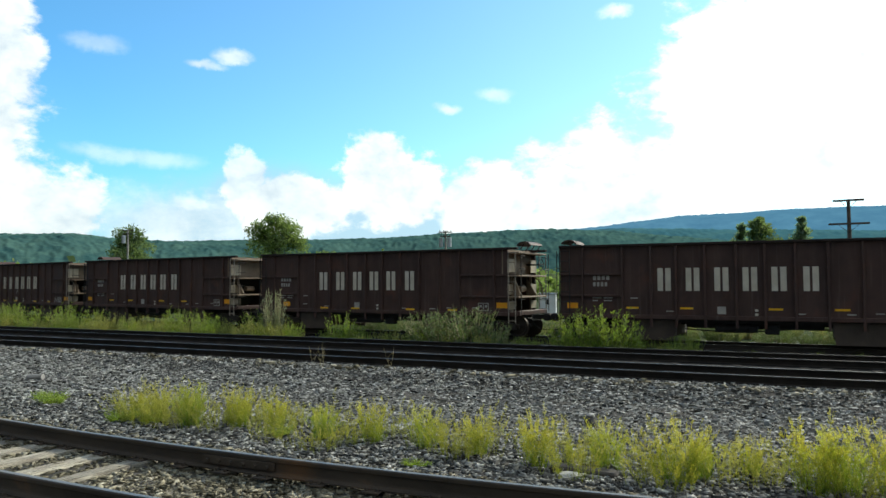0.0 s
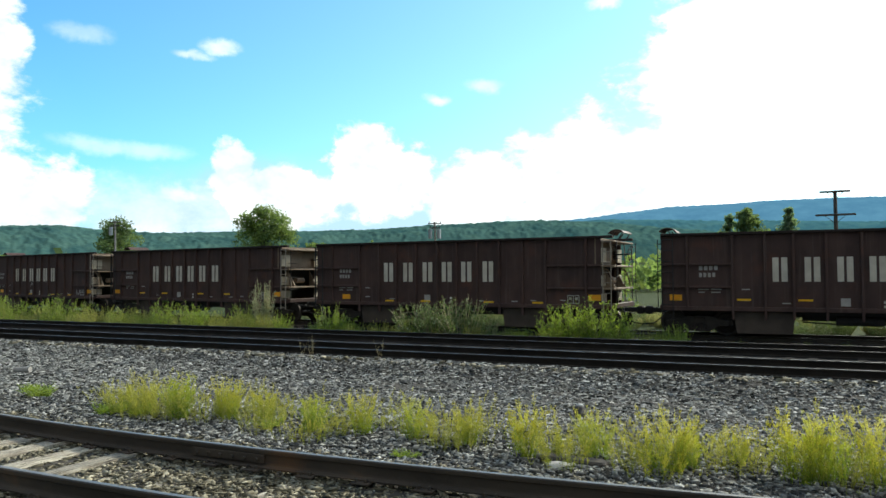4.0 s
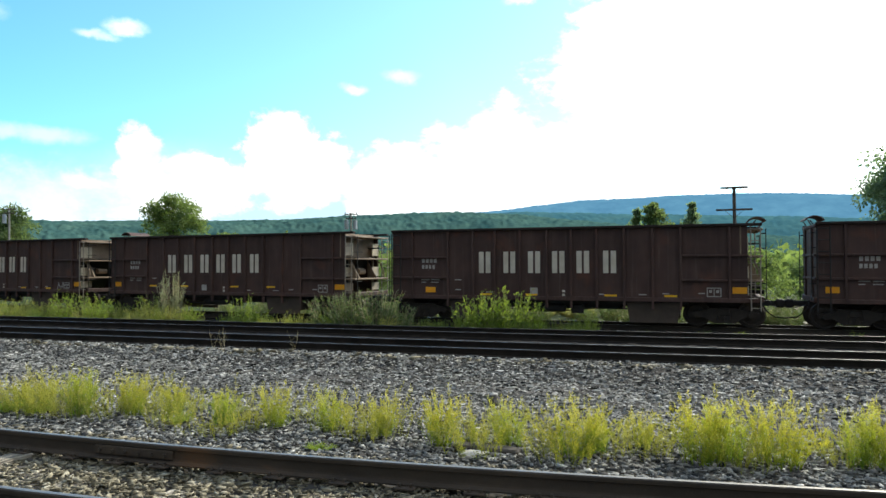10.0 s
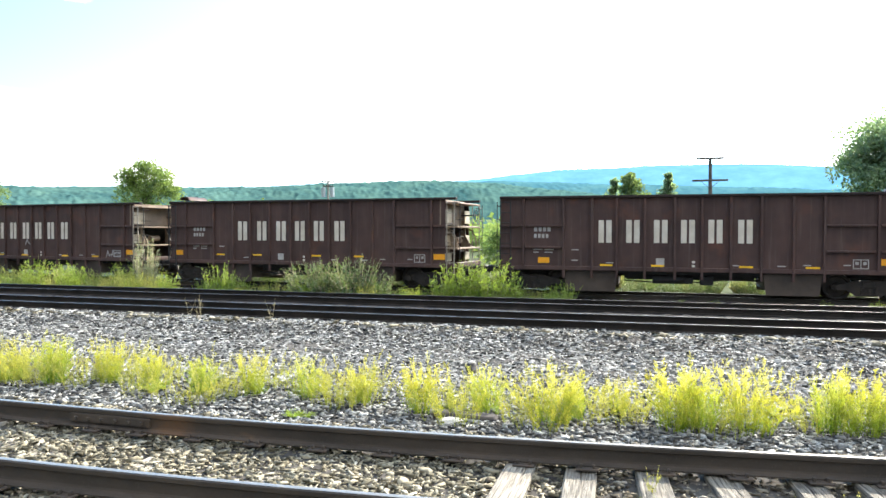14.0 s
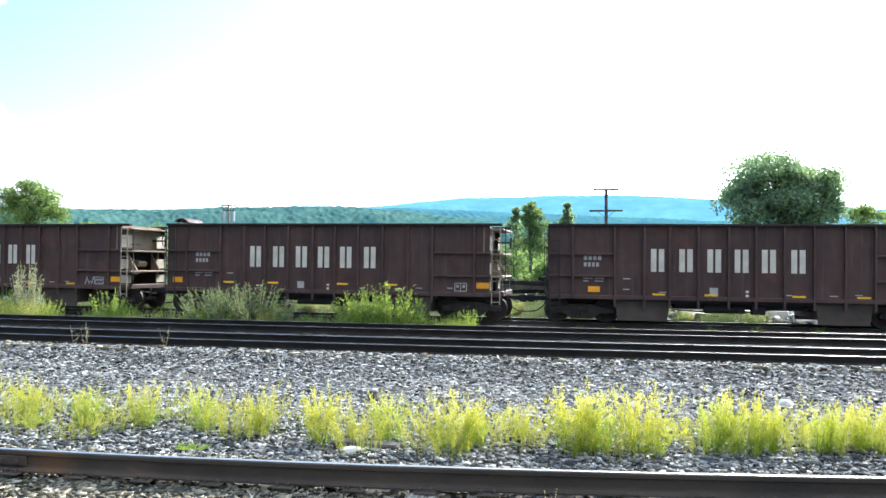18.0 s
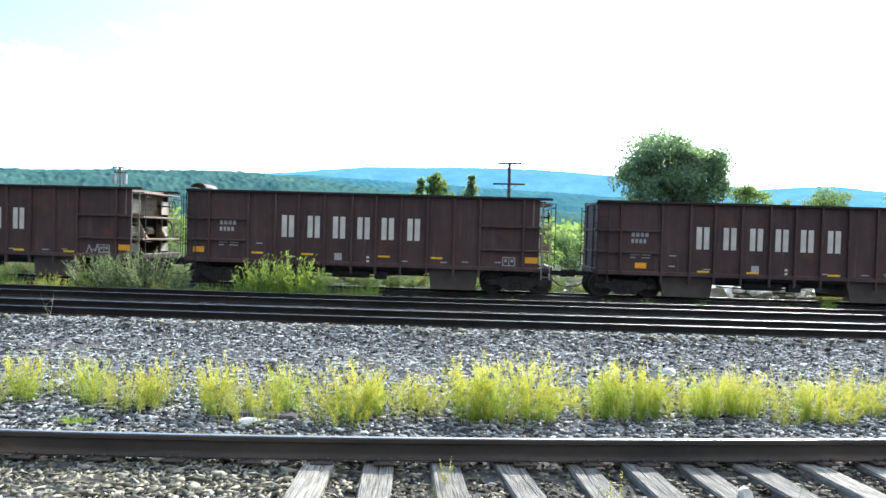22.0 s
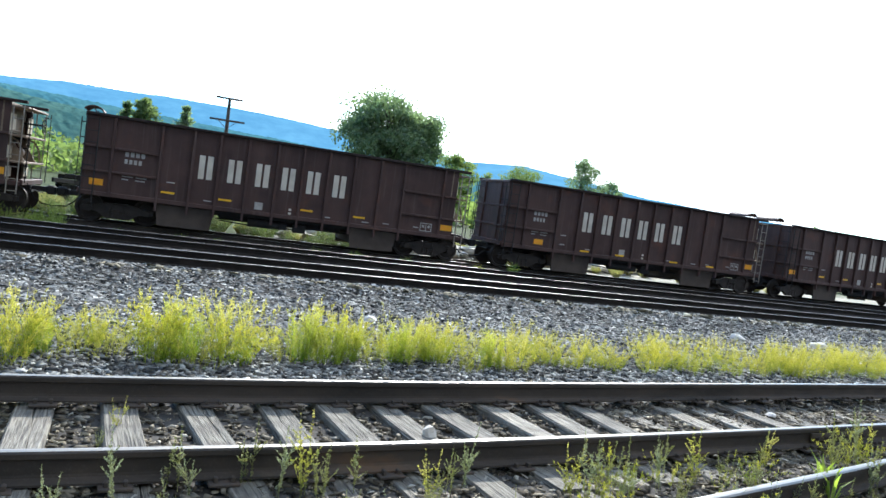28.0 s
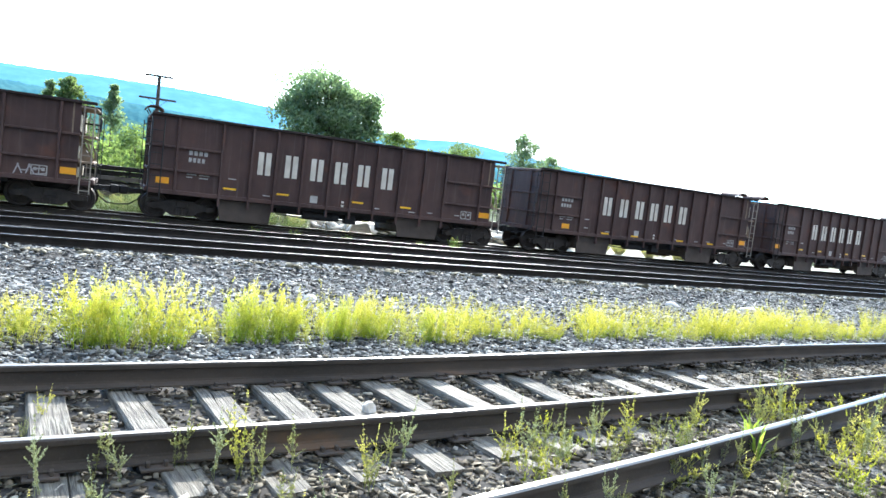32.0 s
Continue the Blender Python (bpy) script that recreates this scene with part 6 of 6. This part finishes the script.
def build_shrubs():
    """Bushes and brush behind the yard; the far ones close the view under the hills."""
    rnd = random.Random(17)
    lab = "green bush at the edge of the yard"
    for az, y, h, r, m in ((-4.6, 52, 3.6, 2.0, "leaf_light"), (-1.7, 52, 4.3, 2.3, "leaf_light"), (1.6, 50, 2.6, 1.6, "leaf_light"), (-7.5, 58, 2.6, 2.2, "leaf_dark"), (4.4, 58, 3.4, 2.0, "leaf_light"), (12.5, 55, 3.0, 2.2, "leaf_light"), (22.5, 60, 3.2, 2.4, "leaf_light"), (-12.5, 56, 2.2, 2.0, "leaf_light")):
        tree("bush", at(az, y), y, h, r, int(az * 10 + 500), 4200, 0.17, m, lab, 0.06, 0.05, 18, 0.8, "bush", "bushes behind the yard")
    rng = np.random.default_rng(77)
    n = 45000
    az = rng.uniform(-66, 66, n)
    dist = 105 + 160 * rng.random(n) ** 1.5
    lump = np.sin(az * 1.7 + dist * 0.05) + np.sin(az * 4.3 + 2.0 + dist * 0.11) + 0.7 * np.sin(az * 11.0 + dist * 0.3)
    hh = (3.0 + 0.9 * lump) * (0.7 + dist / 260)
    z = -0.9 + hh * rng.random(n) ** 0.6
    base = np.stack([-np.sin(np.radians(az)) * dist, np.cos(np.radians(az)) * dist, z], 1)
    ln = rng.uniform(0.6, 1.5, n)
    v, f = leaf_tris(rng, base, rng.normal(size=(n, 3)), ln, ln * 0.8)
    tagged(new("brush", numpy_mesh("brush", v, f, "leaf_light")), "belt of green brush and low trees across the valley floor", "brush", kind="stuff")


build_shrubs()


# ---------------------------------------------------------------- poles and yard things
def cross_pole(x, y, top, label, arms, turn=0.0, wood="pole_wood"):
    gz = ground_z(x, y)
    ob = tagged(new("utility_pole"), label, "utility pole")
    ob.matrix_basis = pose(x, y, gz, 0, 0, turn)
    h = top - gz
    part("pole", MB().tube([(0, 0, -0.3), (0.02, 0, h * 0.5), (0, 0, h)], 0.13, 9, 0, 0.085), wood, ob)
    for z, half in arms:
        arm = part("cross_arm", MB().box(-half, half, -0.14, -0.04, h - z - 0.05, h - z + 0.05, 0, 0.015), "pole_wood", ob)
        n = 0 if half > 0.65 else 4
        for i in range(n):
            px = -half + 0.1 + (2 * half - 0.2) * i / (n - 1)
            part("insulator", MB().tube([(px, -0.09, h - z + 0.05), (px, -0.09, h - z + 0.12), (px, -0.09, h - z + 0.2)], 0.035, 6, 0, 0.03), "dark_glass", arm)
        part("brace", MB().tube([(-half * 0.5, -0.06, h - z - 0.05), (0, -0.12, h - z - 0.45)], 0.015, 4).tube([(half * 0.5, -0.06, h - z - 0.05), (0, -0.12, h - z - 0.45)], 0.015, 4), "dark_iron", arm)
    return ob, h


cross_pole(2.24, 42.5, 5.88, "old dark wooden telegraph pole with two cross arms", [(0.06, 0.70), (1.25, 0.92)], -4)
for az, yy, top, lab in ((25.8, 62, 6.6, "wooden utility pole carrying a grey transformer"), (49.26, 56, 7.6, "wooden utility pole carrying a grey transformer")):
    ob, h = cross_pole(at(az, yy), yy, top, lab, [(0.15, 0.62), (0.55, 0.5)], 25, "pole_grey")
    for sx in (-0.42, 0.38):
        tr = MB().tube([(sx, -0.1, h - 1.55), (sx, -0.1, h - 1.5), (sx, -0.1, h - 0.72), (sx, -0.1, h - 0.68)], 0.20, 12)
        part("transformer", tr, "grey_metal", ob, "grey can transformer")
        if yy < 60:
            break

# equipment cabinet across the yard
cab = tagged(new("equipment_cabinet"), "small white equipment cabinet on the grass", "cabinet")
cab.matrix_basis = pose(at(17.9, 60), 60, ground_z(at(17.9, 60), 60), 0, 0, 12)
part("body", MB().box(-0.72, 0.72, -0.5, 0.5, 0, 1.62, 0, 0.02), "shed_white", cab)
part("roof", MB().box(-0.8, 0.8, -0.58, 0.58, 1.62, 1.72, 0, 0.02), "grey_metal", cab)
part("door", MB().box(-0.30, 0.32, -0.525, -0.5, 0.15, 1.5, 0, 0.01), "shed_white", cab)
part("vent", MB().box(-0.14, 0.12, -0.545, -0.525, 0.75, 1.2, 0, 0.005), "dark_glass", cab, "dark vent grille")

# stacked track panels and timbers behind the train
rs = random.Random(31)
for centre, rows in ((-1.5, 6), (4.3, 5)):
    sx0, sy0 = at(centre, 46), 46
    for row in range(rows):
        z = ground_z(sx0, sy0) + 0.02 + row * 0.29
        for j in range(3):
            m = pose(sx0 + rs.uniform(-0.4, 0.4), sy0 + j * 0.42 + rs.uniform(-0.08, 0.08), z, 0, rs.uniform(-1.2, 1.2), rs.uniform(-4.0, 4.0))
            thing("timber", MB().box(-2.3 + rs.uniform(-0.6, 0.2), 2.3 + rs.uniform(-0.6, 0.4), -0.14, 0.14, 0.0, 0.235, 0, 0.015), "tie_dark" if (row + j) % 3 else "pole_wood", m, "long dark timber in a loose stack", "timber", "stacks of old timbers")
        if row < rows - 1:
            for q in (-1.6, 0.1, 1.7):
                thing("spacer", MB().box(-0.06, 0.06, -0.3, 1.15, 0.238, 0.288), "tie_dark", pose(sx0 + q, sy0, z), "wooden spacer between stacked timbers", "spacer", "spacers in the timber stack")

# single larger stones and odds and ends in the ballast
def rock(x, y, size, mat, label, seed, flat=0.6, lift=0.0):
    rng = random.Random(seed)
    bm = bmesh.new()
    bmesh.ops.create_icosphere(bm, subdivisions=2, radius=0.5)
    for v in bm.verts:
        k = 1 + 0.35 * noise.noise(v.co * 2.2 + Vector((seed, 0, 0))) + rng.uniform(-0.05, 0.05)
        v.co = Vector((v.co.x * k * 1.25, v.co.y * k, v.co.z * k * flat)) * size
    me = bpy.data.meshes.new("rock")
    bm.to_mesh(me)
    bm.free()
    me.materials.append(MATS[mat])
    ob = new("rock", me)
    ob.matrix_basis = pose(x, y, ground_z(x, y) + size * flat * 0.35 + lift, 0, 0, seed * 50)
    return tagged(ob, label, "rock")


rock(-2.80, 10.63, 0.19, "stone_dark", "dark upright rock in the ballast", 2, 1.2)
rock(-2.80, 10.63, 0.10, "stone_pale", "pale stone lying on a dark rock", 3, 0.6, 0.16)
rock(-2.12, 7.22, 0.19, "stone_pale", "white elongated stone by the siding rail", 4, 0.35)
rock(3.27, 11.79, 0.22, "stone_pale", "tan stone among the weeds", 5)
rock(12.2, 13.3, 0.26, "stone_pale", "pale stone in the ballast", 6)
rock(14.2, 12.9, 0.34, "stone_pale", "pale stone in the ballast", 7, 0.5)
rock(6.68, 6.66, 0.11, "stone_pale", "white stone between the rails", 8)
rock(2.156, 5.588, 0.11, "letter_white", "crumpled white scrap between the ties", 9, 1.5)
rock(2.06, 5.52, 0.09, "letter_white", "crumpled white scrap between the ties", 12, 0.7)
tm = pose(-2.05, 7.42, ground_z(-2.05, 7.42) + 0.05, 3, 2, 4)
thing("timber", MB().box(-0.33, 0.36, -0.08, 0.08, -0.06, 0.015, 0, 0.02), "pole_wood", tm, "rotten piece of old timber in the gravel", "timber")
pl = pose(-14.65, 10.3, ground_z(-14.65, 10.3) + 0.06, 0, 0, 20)
pipe = thing("drain_pipe", MB().tube([(-0.17, 0, 0), (0.17, 0, 0.02)], 0.065, 12), "pole_grey", pl, "short pale concrete pipe end in the ballast", "pipe")

# the pipe is solid; this dark plug paints the shade inside its mouth
part("bore", MB().tube([(-0.174, 0, 0), (-0.08, 0, 0.004)], 0.05, 12), "dark_iron", pipe, "dark disc standing for the shaded hollow of the pipe")

def rubble(rng, n):
    """A low broken-stone bank along the far edge of the yard's gravel."""
    x = rng.uniform(4.0, 30.0, n)
    return np.stack([x, 35.2 + 0.02 * (x - 12) ** 2 * (x > 12) + rng.normal(0, 0.7, n)], 1)


stones("rubble", "bank of pale broken concrete and stone beyond the train", "rubble_pale", 900, rubble, (0.22, 0.85), 51, 0.35)
for j, (x, y, w, h) in enumerate(((9.0, 35.0, 1.5, 0.55), (10.6, 35.2, 1.3, 0.5), (13.6, 35.6, 1.0, 0.62), (21.0, 36.6, 1.6, 0.6), (24.5, 37.6, 1.2, 0.5))):
    mb = MB().box(-w / 2, w / 2, -0.45, 0.45, 0.0, h, 0, 0.06)
    thing("concrete_block", mb, "rubble_pale", pose(x, y, ground_z(x, y), 0, 0, 7 * (-1) ** j), "pale weathered concrete block in the yard", "concrete block", "concrete blocks in the yard")

# scribbled paint on the fourth car
tagcar = [c for i, c in CARS if i == 3][0]
for j, (x, z, ang) in enumerate(((4.62, 1.22, 70), (4.72, 1.24, -65), (4.95, 1.25, 72), (5.05, 1.25, -60), (5.25, 1.28, 10), (5.3, 1.12, 8), (-1.0, 1.75, 60), (-0.8, 1.7, -40), (-0.55, 1.8, 75))):
    part("graffiti_stroke", MB().box(-0.17, 0.17, -0.004, 0.0, -0.02, 0.02), "graffiti_grey", tagcar, "faint pale spray-paint stroke", pose(x, -(SIDE - 0.086), z, 0, -ang, 0))

motions()
